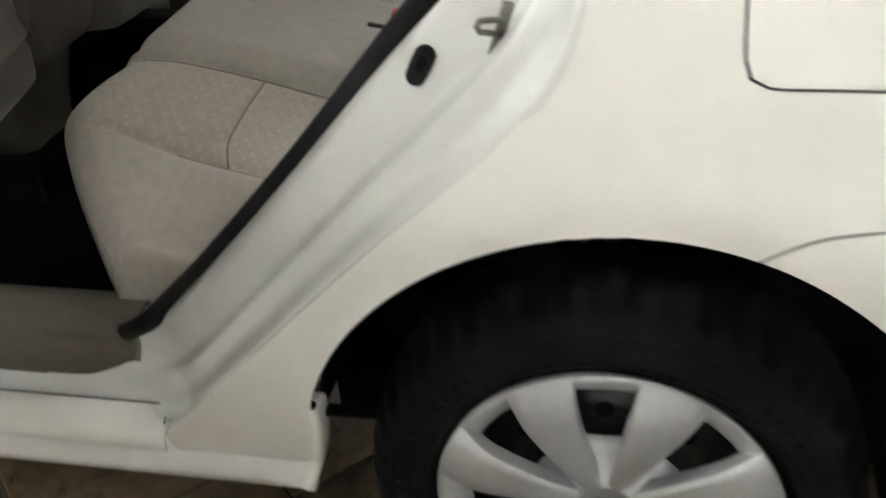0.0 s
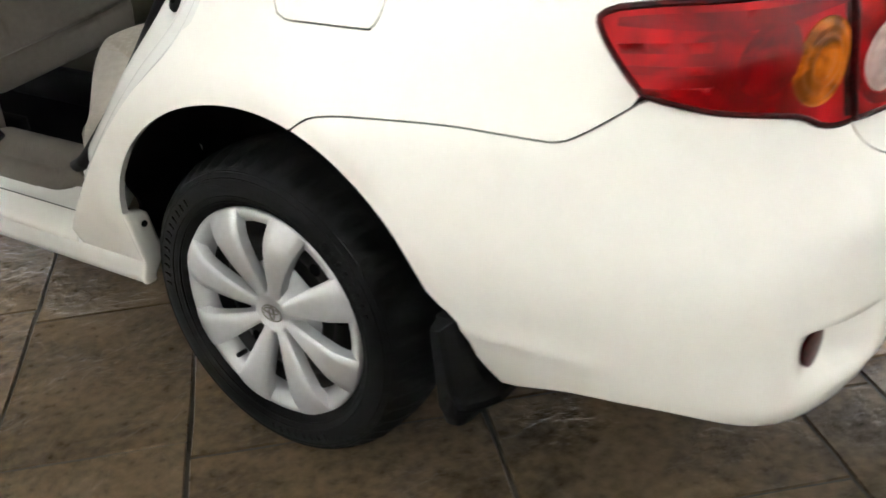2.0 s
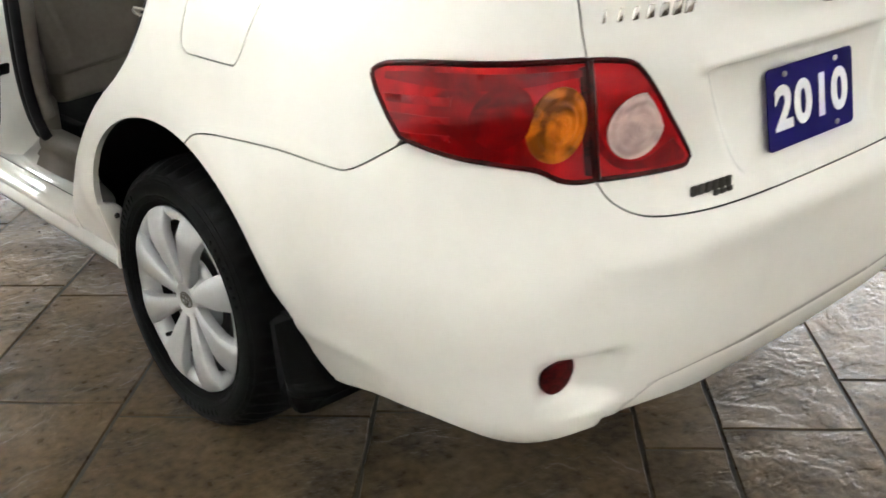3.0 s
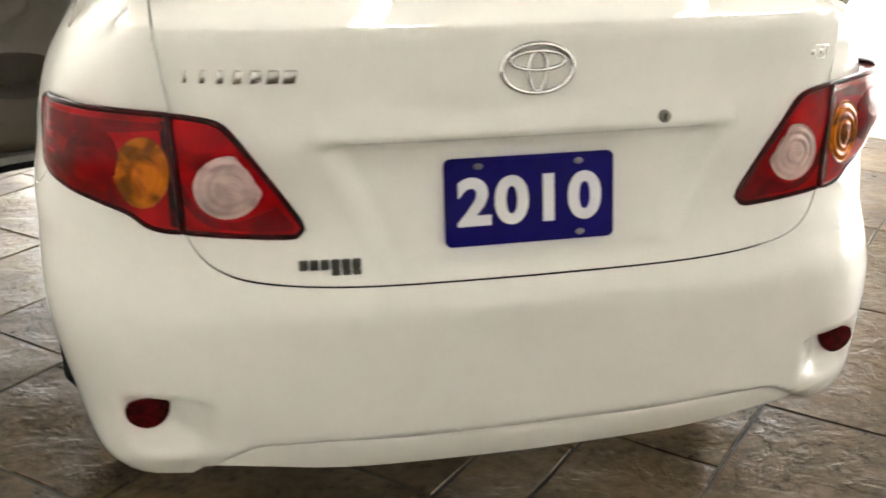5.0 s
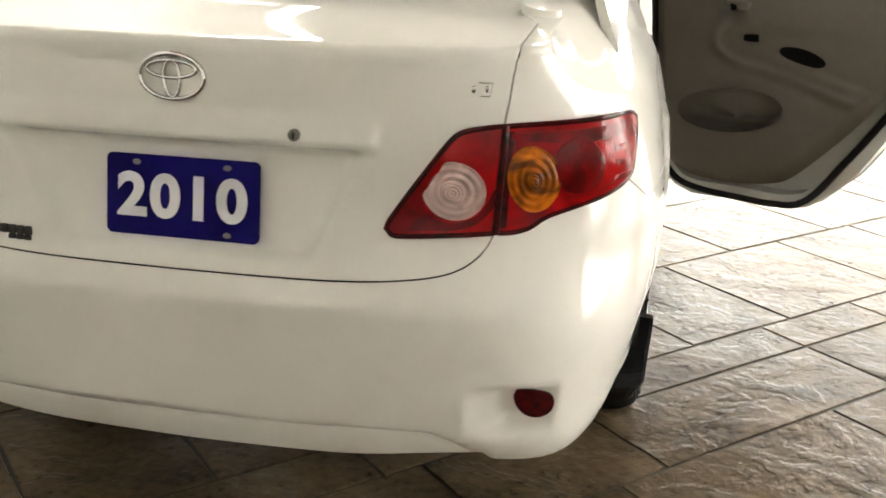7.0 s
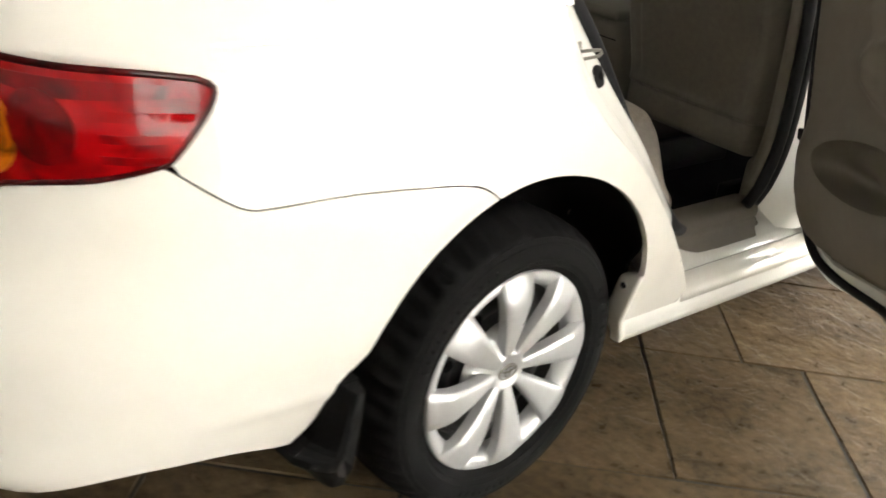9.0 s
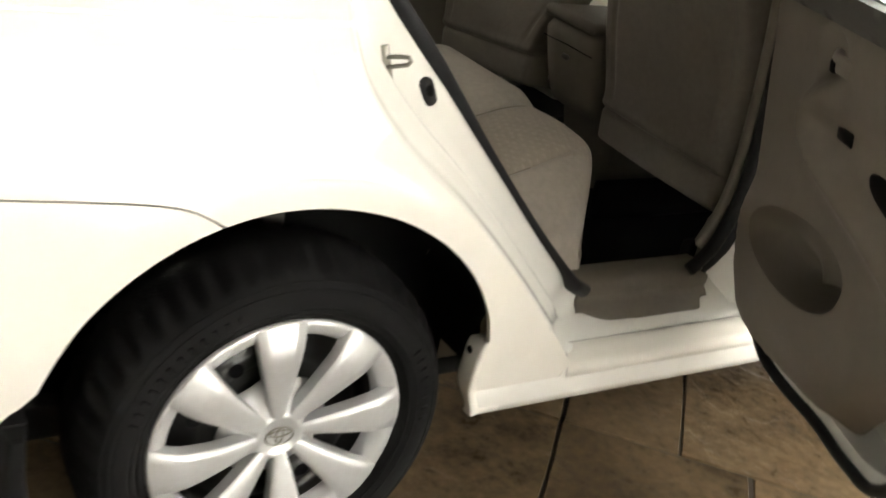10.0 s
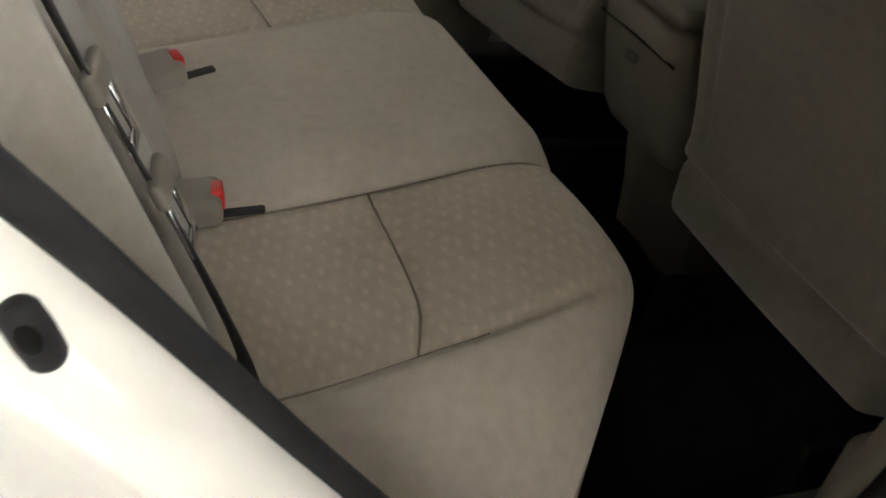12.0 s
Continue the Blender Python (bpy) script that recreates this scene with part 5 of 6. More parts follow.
part("backrest", seat_back(), CLOTH_REAR_SHADE, rear_seat, "beige cloth backrest")
part("bulkhead", box(-0.66, 0.66, 0.0, 0.05, 0.26, 1.10, 0.01), DARKTRIM, car)
part("parcel_shelf", box(-0.66, 0.66, -0.48, 0.16, 1.075, 1.095, 0.005), DARKTRIM, car)
for mirror in (False, True):
    flip = mirrored if mirror else (lambda b: b)
    sx = -1 if mirror else 1
    # trim beside the backrest, between cloth and seal
    rows = []
    for (y, z) in by_length(SEAL_EDGE[:-1], 40):
        x = seal_x(y, z)
        rows.append([(x - 0.004, y, z), (x - 0.014, y - 0.002, z), (x - 0.030, y - 0.006, z - 0.002), (x - 0.042, y - 0.016, z - 0.008), (x - 0.050, y - 0.05, z - 0.03)])
    bm = sheet(rows)
    bmesh.ops.recalc_face_normals(bm, faces=bm.faces[:])
    part("rear_side_trim", flip(solid(bm, 0.004)), BEIGE, car, "beige trim beside the backrest")
    # scuff cover on the sill: an upper ledge with a boat-shaped apron below it
    rows = []
    for y in [0.668 + 0.364 * k / 36 for k in range(37)]:
        apron = math.sqrt(step01(y, 0.684, 0.80)) * math.sqrt(max(1 - (max(y - 0.985, 0) / 0.027) ** 2, 0.0))
        rows.append([(0.60, y, 0.40), (0.655, y, 0.462), (0.690, y, 0.468), (0.714, y, 0.465), (0.7255, y, 0.455), (0.730, y, 0.440), (0.729, y, 0.428), (0.7265, y, 0.423),
                     (0.732 + 0.002 * apron, y, 0.417 - 0.004 * apron), (0.738 + 0.008 * apron, y, 0.411 - 0.010 * apron), (0.741 + 0.018 * apron, y, 0.408 - 0.019 * apron), (0.740 + 0.026 * apron, y, 0.405 - 0.024 * apron), (0.738 + 0.026 * apron, y, 0.402 - 0.026 * apron)])
    part("scuff_cover", flip(solid(sheet(rows), 0.004)), SCUFF, car, "beige plastic sill scuff cover")
    part("inner_sill_trim", flip(box(0.60, 0.665, 0.90, 2.2, 0.28, 0.42, 0.02)), DARKTRIM, car)
    # beige inner edge of the centre pillar
    rows = []
    for y, z in by_length(B_SEAL[1:], 40):
        x = seal_x(y, z)
        rows.append([(x - 0.006, y - 0.010, z), (x - 0.02, y - 0.012, z), (x - 0.045, y + 0.01, z), (x - 0.085, y + 0.10, z), (x - 0.085, y + 0.2, z)])
    bm = sheet(rows)
    bmesh.ops.recalc_face_normals(bm, faces=bm.faces[:])
    part("centre_pillar_trim", flip(solid(bm, 0.004)), BEIGE, car, "beige centre pillar trim")
    bm = box(0.635, 0.700, 1.065, 1.25, 0.38, 0.56, 0.028, 4)
    part("pillar_foot_trim", flip(bm), BEIGE, car, "rounded beige trim at the pillar foot")

    # front seat
    fs = new("front_seat")
    fs.parent = car
    tagged(fs, "beige cloth front seat seen from behind")
    line = by_length([(1.20, 0.540), (1.152, 0.537), (1.132, 0.540), (1.121, 0.552), (1.117, 0.580), (1.115, 0.612), (1.118, 0.622), (1.124, 0.627), (1.112, 0.632), (1.106, 0.645), (1.107, 0.67), (1.080, 0.80), (1.045, 0.95), (1.02, 1.06), (1.025, 1.12), (1.07, 1.145), (1.13, 1.13)], 110)
    rows = []
    for k in range(71):
        u = -1 + 2 * k / 70
        row = []
        for y, z in line:
            half = (0.250 if mirror else 0.235) + (0.045 if mirror else 0.018) * step01(z, 0.66, 0.85) - 0.06 * step01(z, 0.92, 1.14) + 0.004 * math.sin(z * 9)
            edge = step01(abs(u), 0.84, 1.0)
            row.append(((0.372 if mirror else 0.392) + u * half, y + 0.06 * edge * edge - 0.008 * (1 - u * u) + 0.006 * groove(abs(u) - 0.74, 0.02) * step01(z, 0.64, 0.7), z - (0.028 if mirror else 0.006) * u * (1 - step01(z, 0.65, 1.0))))
        if mirror:
            row = [(x, y + 0.15 * step01(z, 0.62, 1.0), z) for x, y, z in row]
        rows.append(row)
    bm = sheet(rows)
    bmesh.ops.recalc_face_normals(bm, faces=bm.faces[:])
    part("backrest", flip(solid(bm, 0.02)), CLOTH_BACK_SHADE, fs, "beige cloth back of the front seat")
    bm = box(0.17, 0.60, 1.26, 1.72, 0.50, 0.63, 0.05, 4)
    part("cushion", flip(bm), CLOTH, fs)
    for x in (0.19, 0.53):
        part("seat_rail", flip(box(x, x + 0.03, 1.15, 1.7, 0.325, 0.43, 0.004, 1)), BLACK, fs)
    part("headrest", flip(box(0.26, 0.49, 1.03, 1.14, 1.17, 1.36, 0.04, 4)), CLOTH, fs)

    # outer belt in the valley beside the bolster, with two tongues
    run = [(0.455, 0.163, 1.09), (0.47, 0.218, 0.98), (0.475, 0.258, 0.90), (0.48, 0.303, 0.82), (0.495, 0.348, 0.745), (0.505, 0.388, 0.67), (0.51, 0.420, 0.60), (0.515, 0.425, 0.55)]
    belt = part("seat_belt", flip(ribbon(dense(run, 0.03), (0.9, 0.25, -0.1), 0.046, 0.0025)), BELT, car, "dark seat belt hanging down the backrest")
    for tx, ty, tz in ((0.478, 0.282, 0.862), (0.492, 0.332, 0.780)):
        at = Matrix.Translation((tx, ty, tz)) @ Matrix.Rotation(radians(28), 4, "X") @ Matrix.Rotation(radians(-14), 4, "Z")
        bm = box(-0.025, 0.025, -0.003, 0.009, 0.0, 0.026, 0.005, 3)
        bm.transform(at)
        part("belt_grip", flip(bm), BUCKLE, belt, "grey belt grip")
        bm = join(box(-0.021, -0.010, 0.002, 0.0055, -0.045, 0.0, 0.001, 1), box(0.010, 0.021, 0.002, 0.0055, -0.045, 0.0, 0.001, 1), box(-0.021, 0.021, 0.002, 0.0055, -0.055, -0.043, 0.001, 1))
        bm.transform(at)
        part("belt_tongue", flip(bm), CHROME, belt, "chrome belt tongue")

    # buckle lying on the cushion
    at = Matrix.Translation((0.270 if not mirror else -0.010, 0.400 if not mirror else 0.412, 0.622 if not mirror else 0.630)) @ Matrix.Rotation(radians(-12 if not mirror else 10), 4, "Z") @ Matrix.Rotation(radians(14), 4, "X")
    bm = box(-0.030, 0.030, -0.055, 0.045, -0.016, 0.018, 0.010, 3)
    bm.transform(at)
    buckle = part("belt_buckle", bm, BUCKLE, rear_seat, "grey belt buckle with a red button")
    bm = box(-0.014, 0.014, 0.034, 0.0475, -0.004, 0.0195, 0.003, 2)
    bm.transform(at)
    part("release_button", bm, REDBUTTON, buckle, "red release button")
    # Dark bar drawn in place of the shaded slot in the cushion.
    bm = box(-0.007, 0.007, 0.040, 0.088, -0.018, -0.013, 0.002, 1)
    bm.transform(at)
    part("buckle_slot_strap", bm, BELT, buckle)

# centre console between the front seats
rows = []
for y, z, w in ((1.24, 0.34, 0.085), (1.238, 0.37, 0.088), (1.225, 0.45, 0.092), (1.20, 0.545, 0.098), (1.16, 0.565, 0.102), (1.135, 0.60, 0.104), (1.105, 0.69, 0.106), (1.088, 0.745, 0.106), (1.084, 0.765, 0.105), (1.094, 0.785, 0.098), (1.13, 0.795, 0.09)):
    rows.append([(0.02 + w * u, y + 0.05 * max(0, abs(u) - 0.8) * 5 * 0.6, z) for u in (-1.02, -1.0, -0.92, -0.8, -0.4, 0.0, 0.4, 0.8, 0.92, 1.0, 1.02)])
bm = sheet(rows)
ext = bmesh.ops.extrude_edge_only(bm, edges=[e for e in bm.edges if len(e.link_faces) == 1])
for v in [g for g in ext["geom"] if isinstance(g, bmesh.types.BMVert)]:
    v.co.y += 0.45
bmesh.ops.recalc_face_normals(bm, faces=bm.faces[:])
console = part("centre_console", bm, BEIGE, car, "beige centre console with a rear tray")
part("console_lid", box(-0.085, 0.125, 1.075, 1.42, 0.788, 0.820, 0.014, 3), BEIGE, console)
part("console_latch", box(0.012, 0.038, 1.086, 1.098, 0.700, 0.713, 0.003, 1), DARKTRIM, console)
part("console_seam", tube([(-0.082, 1.0925, 0.735), (0.02, 1.0895, 0.738), (0.122, 1.0925, 0.735)], 0.0022, 6), BLACK, console)


# ================= rear doors, open =================
def door_shape():
    """The door's outline: (along from the hinge, up)."""
    return (dense([(0.15, 0.343), (0.42, 0.336), (0.50, 0.344), (0.555, 0.360)], 0.02)
            + dense([(0.572, 0.370), (0.65, 0.445), (0.73, 0.53), (0.865, 0.75), (0.95, 0.90), (0.985, 1.0), (0.985, 1.12)], 0.02)
            + dense([(0.985, 1.13), (0.5, 1.135), (0.02, 1.13)], 0.03) + dense([(0.01, 1.11), (0.01, 0.70), (0.012, 0.54), (0.035, 0.43), (0.09, 0.366)], 0.03))


TRIM_EDGE = (dense([(0.035, 1.118), (0.035, 0.80), (0.036, 0.60), (0.052, 0.52), (0.10, 0.452), (0.19, 0.418), (0.30, 0.410)], 0.02)
             + dense([(0.31, 0.410), (0.42, 0.428), (0.51, 0.470), (0.66, 0.62), (0.79, 0.78), (0.88, 0.91), (0.92, 1.03), (0.92, 1.11)], 0.02)
             + dense([(0.92, 1.118), (0.05, 1.118)], 0.03, False))
STRIP_EDGE = (dense([(0.022, 1.122), (0.022, 0.60), (0.038, 0.50), (0.09, 0.405), (0.19, 0.368), (0.30, 0.356)], 0.02)
              + dense([(0.31, 0.356), (0.43, 0.354), (0.545, 0.384), (0.68, 0.552), (0.81, 0.745), (0.90, 0.89), (0.942, 1.02), (0.942, 1.122)], 0.02))


ARM_RIDGE = [(0.330, 0.972), (0.295, 0.957), (0.274, 0.930), (0.282, 0.893), (0.330, 0.866), (0.42, 0.845), (0.52, 0.822), (0.70, 0.768), (0.82, 0.735)]


def trim_depth(a, z):
    """How far the inner trim stands off the door's metal."""
    d = 0.055
    # a rounded armrest ridge that turns up round its front end
    near = 9.0
    for (a0, z0), (a1, z1) in zip(ARM_RIDGE, ARM_RIDGE[1:]):
        f = min(max(((a - a0) * (a1 - a0) + (z - z0) * (z1 - z0)) / ((a1 - a0) ** 2 + (z1 - z0) ** 2), 0.0), 1.0)
        near = min(near, math.hypot(a - a0 - f * (a1 - a0), z - z0 - f * (z1 - z0)))
    d += 0.036 * math.exp(-((near / 0.027) ** 2)) * step01(0.90 - a, 0.0, 0.12)
    # shallow bowl above the ridge
    d -= 0.010 * step01(a, 0.30, 0.36) * step01(0.97 - z, 0.0, 0.03) * step01(z, 0.855 - 0.2 * (a - 0.36), 0.875 - 0.2 * (a - 0.36)) * step01(0.85 - a, 0, 0.1)
    # the bulged map pocket
    d += 0.026 * step01(1.35 - math.hypot((a - 0.31) / 0.30, (z - 0.585) / 0.16), 0, 0.5)
    # recess round the release lever
    q = math.hypot((a - 0.300) / 0.052, (z - 1.034) / 0.050)
    d -= 0.026 * step01(1.0 - q, 0, 0.5)
    # upper roll
    d += 0.012 * step01(z, 1.082, 1.095)
    return d


def make_door(mirror, hinge, angle):
    door = new("rear_door")
    door.parent = car
    tagged(door, "open white rear door with beige inner trim")
    shape = door_shape()
    # local axes: x along from the hinge, y towards the cabin, z up
    outer = part("door_skin", panel(shape, lambda a, z: (a, -0.07 + 0.035 * ((z - 0.70) / 0.4) ** 2, z), 0.04, -0.02, gap=0, centre=(0.4, 0.5, 0.65)), PAINT, door, "white outer door skin")
    ccw = shape if area(shape) > 0 else shape[::-1]
    bm = panel(ccw, lambda a, z: (a, 0.030, z), 0.04, 0.085, gap=0.004, centre=(0.4, -0.5, 0.65), holes=[inset(ccw, 0.058)])
    part("door_shell", bm, JAMB, door, "white painted inner edge of the door")
    part("door_weatherstrip", tube([(a, 0.038, z) for a, z in STRIP_EDGE], 0.012, 8, closed=True), RUBBER, door, "black weatherstrip")
    rim = np.array(TRIM_EDGE)

    def trim(a, z):
        near = float(np.min(np.hypot(rim[:, 0] - a, rim[:, 1] - z)))
        return (a, 0.028 + trim_depth(a, z) * (0.30 + 0.70 * step01(near, 0.0, 0.045)), z)
    mouth = []
    for k in range(44):
        t = 2 * math.pi * k / 44
        mouth.append((0.315 + 0.180 * math.cos(t), 0.686 + 0.074 * math.sin(t) + 0.018 * math.cos(t)))
    part("door_trim", panel(TRIM_EDGE, trim, 0.0125, 0.012, gap=0, centre=(0.4, -0.5, 0.65), holes=[mouth]), BEIGE, door, "beige door trim with armrest and map pocket")
    rows = []
    for f, depth in ((1.004, -0.002), (0.985, 0.004), (0.96, 0.014), (0.93, 0.030), (0.88, 0.048), (0.78, 0.064), (0.55, 0.074), (0.25, 0.078), (0.02, 0.078)):
        rows.append([(0.315 + (a - 0.315) * f, trim(a, z)[1] - 0.002 - depth * (0.70 + 1.1 * min(max((0.76 - z) / 0.15, 0), 1)), 0.68 + (z - 0.68) * f - 0.035 * (1 - f)) for a, z in mouth])
    bm = sheet(rows, closed_v=True)
    bmesh.ops.recalc_face_normals(bm, faces=bm.faces[:])
    part("map_pocket", bm, BEIGE, door, "deep beige map pocket")
    upper = [(a, z) for a, z in dense([(0.03, 1.080), (0.93, 1.096), (0.955, 1.115), (0.93, 1.138), (0.04, 1.134), (0.02, 1.11)], 0.02, False)]
    part("upper_trim", panel(upper, lambda a, z: (a, 0.028 + trim_depth(a, z) + 0.006, z), 0.02, 0.04, gap=0, centre=(0.4, -0.5, 0.65)), DARKTRIM, door, "dark upper door trim")
    part("release_lever", join(tube([(0.285, 0.062, 1.034), (0.315, 0.080, 1.034), (0.352, 0.082, 1.033), (0.375, 0.072, 1.032)], 0.0095, 8), box(0.325, 0.365, 0.070, 0.090, 1.012, 1.036, 0.006, 2)), BUCKLE, door, "beige release lever")
    part("lock_knob", box(0.304, 0.316, 0.066, 0.088, 1.008, 1.030, 0.003, 1), BLACK, door)
    part("window_switch", box(0.345, 0.395, 0.070, 0.0775, 0.914, 0.938, 0.003, 1), BLACK, door, "black window switch")
    # Flat black oval on the trim paints the shade of the pull grip.
    bm = bmesh.new()
    bmesh.ops.create_uvsphere(bm, u_segments=24, v_segments=12, radius=1, matrix=Matrix.Translation((0.535, 0.0735, 0.880)) @ Matrix.Rotation(radians(12), 4, "Y") @ Matrix.Diagonal((0.075, 0.006, 0.026, 1)))
    part("grip_hollow", bm, BLACK, door, "black oval for the shade in the pull grip hollow")
    frame_path = dense([(0.03, 0.0, 1.12), (0.05, -0.02, 1.20), (0.10, -0.10, 1.40), (0.40, -0.12, 1.435), (0.70, -0.10, 1.40), (0.90, -0.06, 1.26), (0.985, -0.01, 1.10), (0.99, 0.0, 1.02)], 0.04)
    part("window_frame", tube(frame_path, 0.022, 8), BLACK, door, "black window frame")
    glass = [(0.05, 1.12), (0.97, 1.12), (0.975, 1.14), (0.89, 1.25), (0.69, 1.39), (0.40, 1.425), (0.11, 1.39), (0.06, 1.20)]
    part("window", panel(dense(glass + glass[:1], 0.05, False)[:-1], lambda a, z: (a, -0.16 * max(z - 1.05, 0), z), 0.08, 0.004, gap=0, centre=(0.4, -1, 1.2)), GLASS, door, "tinted door window")
    for k, z in ((0, 0.48), (1, 0.86)):
        part("hinge", box(-0.05, 0.02, -0.05, -0.02, z - 0.03, z + 0.03, 0.006, 2), JAMB, door)
    part("check_strap", box(-0.07, 0.03, -0.012, 0.004, 0.645, 0.675, 0.003, 1), BLACK, door, "black door check strap")
    m = Matrix.Translation((hinge[0], hinge[1], 0)) @ Matrix.Rotation(radians(-angle), 4, "Z") @ Matrix.Rotation(radians(180), 4, "Z")
    # closed, the door runs straight back and its inside faces the car's middle
    turn = Matrix(((0, -1, 0, 0), (-1, 0, 0, 0), (0, 0, 1, 0), (0, 0, 0, 1)))
    place = Matrix.Translation((hinge[0], hinge[1], 0)) @ Matrix.Rotation(radians(angle), 4, "Z") @ turn
    if mirror:
        place = Matrix.Diagonal((-1, 1, 1, 1)) @ place
    for o in door.children:
        for v in o.data.vertices:
            v.co.y += 0.20 * (v.co.z - 0.62) - 0.04 * step01(0.56 - v.co.z, 0.0, 0.15) * step01(v.co.x, 0.10, 0.34)
        o.data.transform(place)
        if place.determinant() < 0:
            o.data.flip_normals()
    return door


make_door(False, (0.83, 1.045), 65)
make_door(True, (0.83, 1.045), 65)

# ================= the hall =================
X0, X1, Y0, Y1, ZC = -2.60, 7.5, -5.5, 8.0, 6.0
tagged(part("ground", box(X0 - 30, X1 + 30, Y0 - 30, Y1 + 30, -0.30, -0.0045), JOINT, None, smooth=False), "dark floor bed under the slabs", "ground", kind="structure")


def wall_with_openings(name, axis, at, a0, a1, z1, openings, label, paint=WALL):
    """A wall 0.2 thick along x or y, with openings (from, to, low, high) cut through it."""
    cuts = sorted({a0, a1, *[o[0] for o in openings], *[o[1] for o in openings]})
    bits = []
    for lo, hi in zip(cuts, cuts[1:]):
        mid = (lo + hi) / 2
        levels = [(0.0, z1)]
        for o in openings:
            if o[0] < mid < o[1]:
                levels = [(0.0, o[2]), (o[3], z1)]
        for b, t in levels:
            if t - b > 0.01:
                bits.append(box(lo, hi, at, at + 0.2, b, t) if axis == "x" else box(at, at + 0.2, lo, hi, b, t))
    return tagged(part(name, join(*bits), paint, None, smooth=False), label, "wall", kind="structure")


def window(name, axis, at, lo, hi, low, high, mullions):
    w = thing(name, "tall glazed shop window with grey mullions", "window", kind="structure")
    bits = [(lo, hi, low, low + 0.07), (lo, hi, high - 0.07, high), (lo, lo + 0.07, low, high), (hi - 0.07, hi, low, high)]
    for k in range(1, mullions):
        m = lo + (hi - lo) * k / mullions
        bits.append((m - 0.03, m + 0.03, low + 0.07, high - 0.07))
    rail = low + (high - low) * 0.55
    bits.append((lo + 0.07, hi - 0.07, rail - 0.025, rail + 0.025))
    made = [box(a, b, at + 0.06, at + 0.13, c, d) if axis == "x" else box(at + 0.06, at + 0.13, a, b, c, d) for a, b, c, d in bits]
    part("window_frame", join(*made), FRAMEMAT, w, smooth=False)
    for k in range(mullions):
        a, b = lo + (hi - lo) * k / mullions + 0.03, lo + (hi - lo) * (k + 1) / mullions - 0.03
        p = part("pane", box(a, b, at + 0.09, at + 0.1, low + 0.07, high - 0.07) if axis == "x" else box(at + 0.09, at + 0.1, a, b, low + 0.07, high - 0.07), PANE, w, smooth=False)
        p.visible_shadow = False
    return w


wall_with_openings("wall_north", "x", Y1, X0 - 0.2, X1 + 0.2, ZC, [(-2.2, 7.0, 0.12, 4.0)], "white wall with a tall wide shop window")
window("window_1", "x", Y1, -2.2, 7.0, 0.12, 4.0, 6)
wall_with_openings("wall_east", "y", X1, Y0 - 0.2, Y1, ZC, [(-0.8, 5.4, 0.12, 3.4)], "white wall with a wide shop window")
window("window_2", "y", X1, -0.8, 5.4, 0.12, 3.4, 3)
wall_with_openings("wall_west", "y", X0 - 0.2, Y0 - 0.2, Y1, ZC, [(4.6, 7.2, 0.12, 2.9)], "plain white wall with a shop window", WALL)
window("window_3", "y", X0 - 0.2, 4.6, 7.2, 0.12, 2.9, 2)
wall_with_openings("wall_south", "x", Y0 - 0.2, X0 - 0.2, X1 + 0.2, ZC, [], "plain pale painted wall", BACKWALL)
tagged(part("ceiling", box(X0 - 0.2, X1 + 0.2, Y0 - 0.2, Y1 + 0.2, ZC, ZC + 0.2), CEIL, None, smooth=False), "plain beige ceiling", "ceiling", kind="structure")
tagged(part("backdrop", box(X1 + 4.0, X1 + 4.1, Y0 - 4, Y1 + 3.9, -0.3, 5.5), EAST_GLOW, None, smooth=False), "weaker daylight glow panel beyond the east window", "backdrop", kind="structure")
tagged(part("backdrop", join(box(X0 - 6, X1 + 6, Y1 + 4.0, Y1 + 4.1, -0.3, 9.0), box(X0 - 4.1, X0 - 4.0, Y0 - 4, Y1 + 4, -0.3, 5.5), box(X0 - 4, X1 + 4, Y0 - 4.1, Y0 - 4.0, -0.3, 5.5)), OUTSIDE, None, smooth=False), "bright daylight haze outside the windows", "backdrop", kind="structure")

# fluorescent battens hung below the ceiling
first = thing("ceiling_light", "long white fluorescent batten hung on rods from the ceiling", "ceiling light", "battens under the ceiling")
part("housing", box(-0.09, 0.09, -1.2, 1.2, -0.05, 0.0, 0.01), WHITE, first)
part("diffuser", box(-0.075, 0.075, -1.18, 1.18, -0.085, -0.045, 0.02, 3), TUBE, first)
for x in (-0.04, 0.04):
    part("rod", tube([(x, 0.9, 0.0), (x, 0.9, ZC - 3.3)], 0.006, 8), WHITE, first)
    part("rod", tube([(x, -0.9, 0.0), (x, -0.9, ZC - 3.3)], 0.006, 8), WHITE, first)
LIGHTS = [(-1.7, 3.2, 0), (0.6, 3.2, 0), (3.1, 3.2, 0), (3.5, 0.9, 0)]
first.matrix_basis = pose(LIGHTS[0][0], LIGHTS[0][1], 3.3)
for x, y, turn in LIGHTS[1:]:
    copy_thing(first, pose(x, y, 3.3, rz=turn))

# ================= stone floor, laid on the diagonal =================
R2 = math.sqrt(0.5)
pavement = thing("pavement", "stamped slate-look concrete floor in brown-grey slabs", "floor", kind="structure")


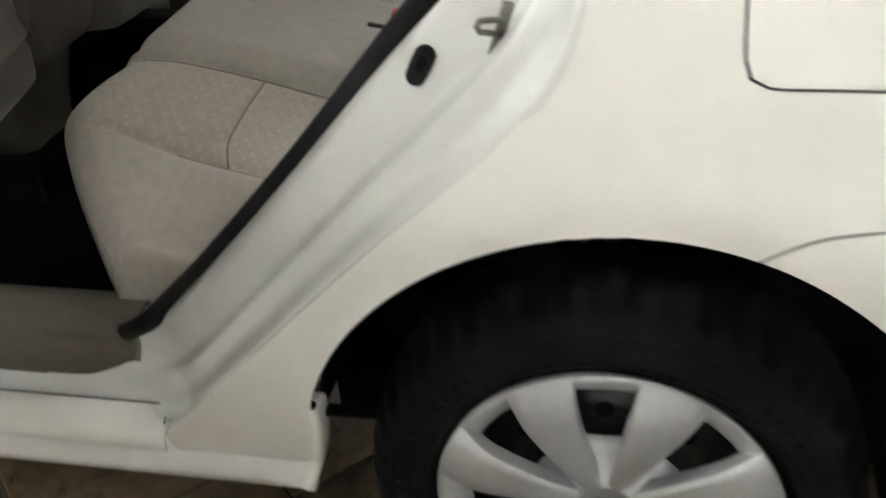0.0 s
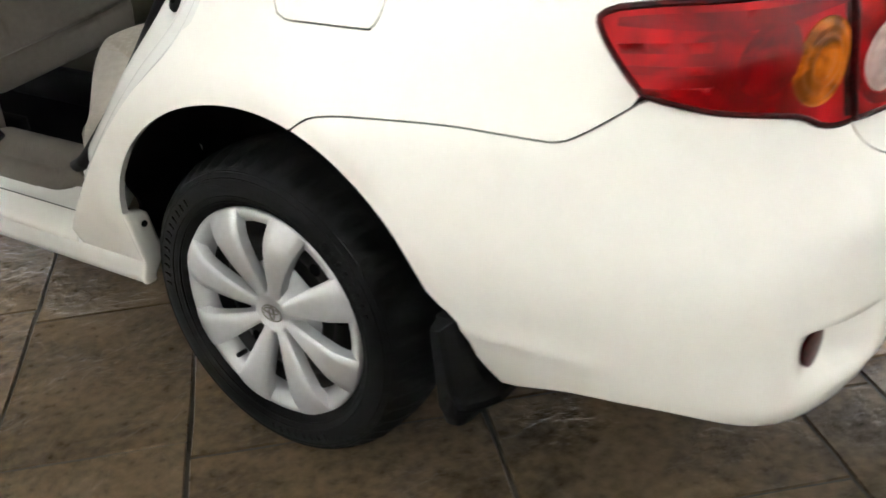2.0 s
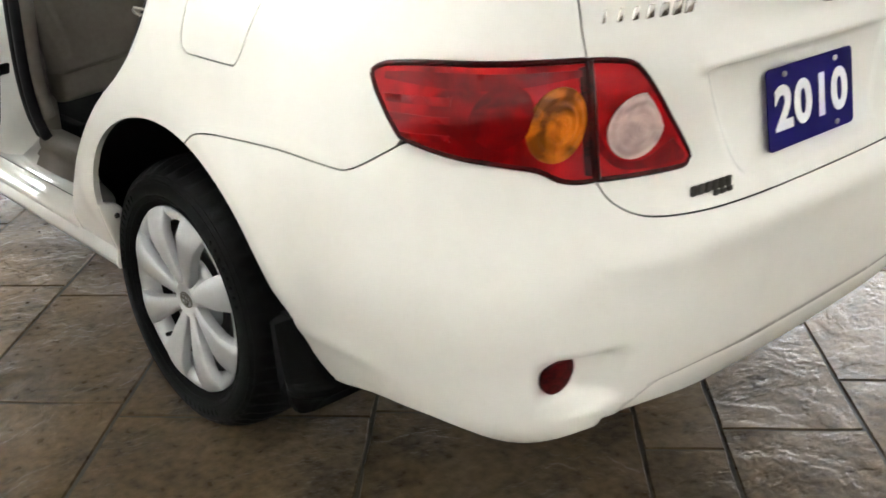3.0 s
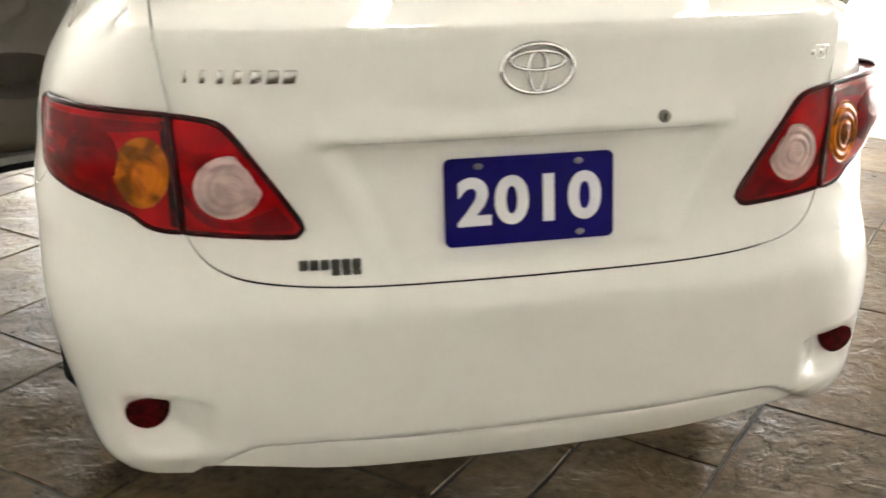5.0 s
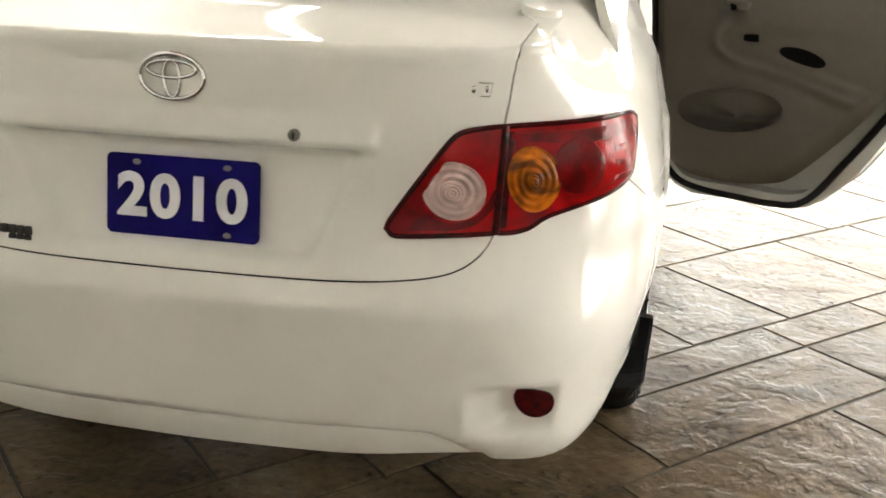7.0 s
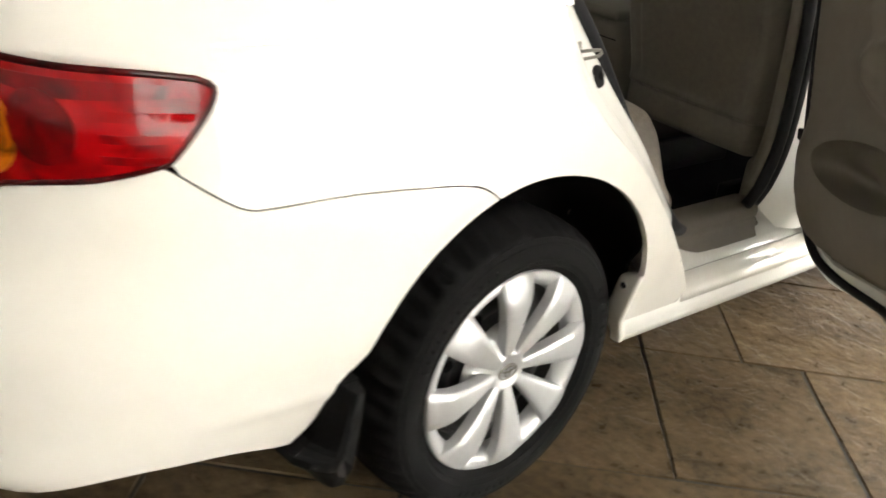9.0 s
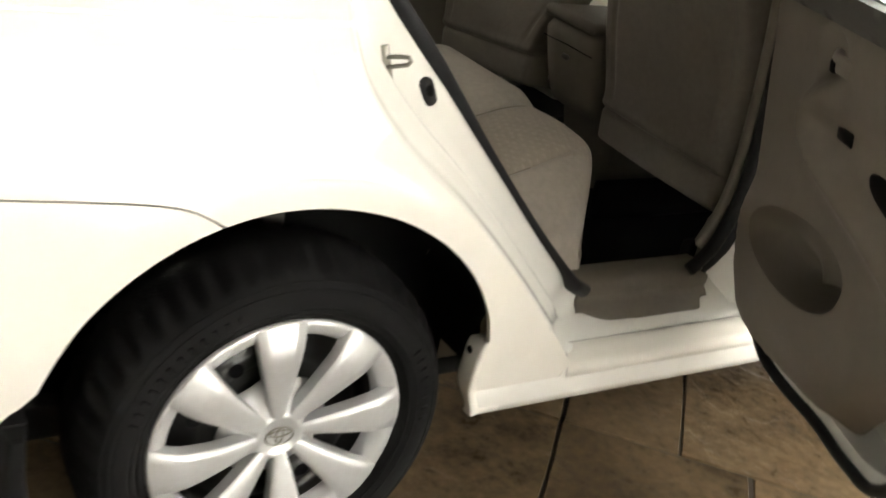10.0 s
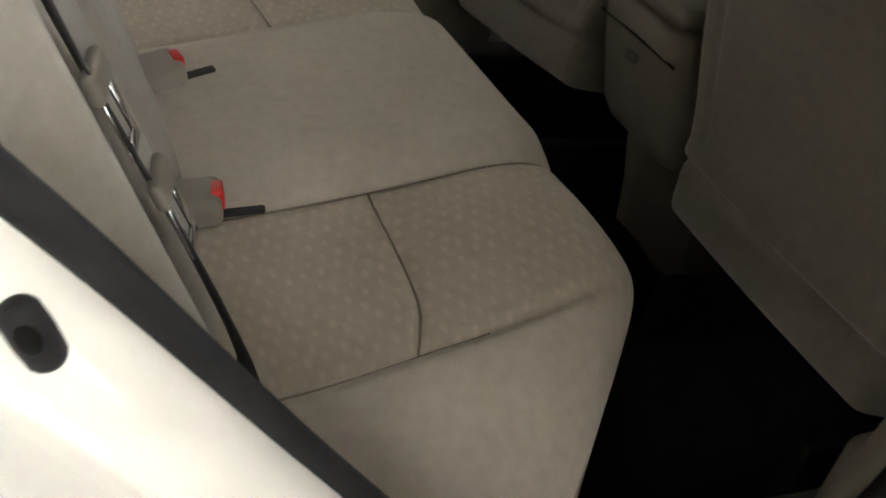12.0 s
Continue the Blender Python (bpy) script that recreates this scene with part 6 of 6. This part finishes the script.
def slab_mesh(w, h, seed):
    """One slab with worn, uneven edges and a chamfer."""
    rng = random.Random(seed)
    bm = bmesh.new()
    ring = []
    for (x0, y0), (x1, y1) in zip(((0, 0), (w, 0), (w, h), (0, h)), ((w, 0), (w, h), (0, h), (0, 0))):
        n = 4
        for k in range(n):
            f = k / n
            ring.append((x0 + (x1 - x0) * f + rng.uniform(-0.0025, 0.0025), y0 + (y1 - y0) * f + rng.uniform(-0.0025, 0.0025)))
    top, low = [], []
    for x, y in ring:
        ix = x + (0.0035 if x < w / 2 else -0.0035) * (abs(x - w / 2) > w * 0.45)
        iy = y + (0.0035 if y < h / 2 else -0.0035) * (abs(y - h / 2) > h * 0.45)
        top.append(bm.verts.new((ix, iy, 0.0 + rng.uniform(-0.001, 0.0))))
        low.append(bm.verts.new((x, y, -0.006)))
    bm.faces.new(top)
    n = len(ring)
    for k in range(n):
        bm.faces.new((low[k], low[(k + 1) % n], top[(k + 1) % n], top[k]))
    me = bpy.data.meshes.new("slab")
    bm.to_mesh(me)
    bm.free()
    me.materials.append(STONE)
    return me


# beyond a diagonal edge the slabs give way to a threshold strip and a pale floor
P_EDGE = 3.30


def diagonal_slab(p0, p1, q0, q1):
    bm = box(p0, p1, q0, q1, -0.0035, 0.0)
    for v in bm.verts:
        p, q = v.co.x, v.co.y
        v.co.x, v.co.y = (p + q) * R2, (p - q) * R2
    bmesh.ops.reverse_faces(bm, faces=bm.faces[:])
    return bm


tagged(part("floor_threshold", diagonal_slab(P_EDGE + 0.008, P_EDGE + 0.13, -7.5, 7.5), SIDEWALL, None, smooth=False), "pale grey threshold strip beside the slabs", "threshold", kind="structure")
tagged(part("pale_floor", diagonal_slab(P_EDGE + 0.138, 12.0, -9.0, 9.0), PALE, None, smooth=False), "pale smooth floor in bright daylight", "floor", kind="structure")

# bands across q = (x - y) / sqrt 2, cut along p = (x + y) / sqrt 2
bands = [-0.81, -0.20, 0.41, 0.594, 0.92, 1.53]
rng = random.Random(11)
while bands[-1] < 9.5:
    bands.append(bands[-1] + rng.choice((0.61, 0.41, 0.61, 0.20)))
while bands[0] > -9.5:
    bands.insert(0, bands[0] - rng.choice((0.61, 0.41, 0.61, 0.20)))
FIXED = {-0.81: [-0.573, -0.03, 1.03, 1.315, 1.86], -0.20: [-0.55, 0.25, 1.03, 1.48, 2.12, 2.59], 0.41: [-0.7, -0.2, 0.25, 1.335, 1.79, 2.12], 0.594: [-0.62, -0.1, 0.42, 1.335, 1.86], 0.92: [-0.4, 0.255, 1.035]}
cells = []
for q0, q1 in zip(bands, bands[1:]):
    cuts = list(FIXED.get(round(q0, 3), [0.3 * rng.random()]))
    long_side = (0.61, 0.81, 0.61, 0.41) if q1 - q0 > 0.3 else (0.41, 0.61)
    while cuts[-1] < 11:
        cuts.append(cuts[-1] + rng.choice(long_side))
    while cuts[0] > -7.5:
        cuts.insert(0, cuts[0] - rng.choice(long_side))
    for p0, p1 in zip(cuts, cuts[1:]):
        p1 = min(p1, P_EDGE)
        if p1 - p0 < 0.05:
            continue
        pm, qm = (p0 + p1) / 2, (q0 + q1) / 2
        x, y = (pm + qm) * R2, (pm - qm) * R2
        if X0 - 0.4 < x < X1 + 0.4 and Y0 - 0.4 < y < Y1 + 0.4:
            cells.append((math.hypot(x - 0.4, y - 0.2), p0, p1, q0, q1))
cells.sort()
cache, rest = {}, []
for k, (far, p0, p1, q0, q1) in enumerate(cells):
    w, h = round(p1 - p0 - 0.006, 3), round(q1 - q0 - 0.006, 3)
    x, y = (p0 + 0.003 + q0 + 0.003) * R2, (p0 + 0.003 - q0 - 0.003) * R2
    key = (w, h, k % 3)
    if key not in cache:
        cache[key] = slab_mesh(w, h, k)
    # p runs to the north-east, q to the south-east
    m = Matrix(((R2, R2, 0, x), (R2, -R2, 0, y), (0, 0, 1, 0), (0, 0, 0, 1)))
    if k < 300:
        ob = new("slab", cache[key])
        ob.parent = pavement
        ob.matrix_basis = m
    else:
        rest.append((cache[key], m))
bm = bmesh.new()
for me, m in rest:
    a = len(bm.verts)
    bm.from_mesh(me)
    bm.verts.ensure_lookup_table()
    for v in bm.verts[a:]:
        v.co = m @ v.co
bmesh.ops.reverse_faces(bm, faces=bm.faces[:])
far_slabs = part("far_slabs", bm, STONE, pavement, smooth=False)
tagged(far_slabs, kind="stuff")
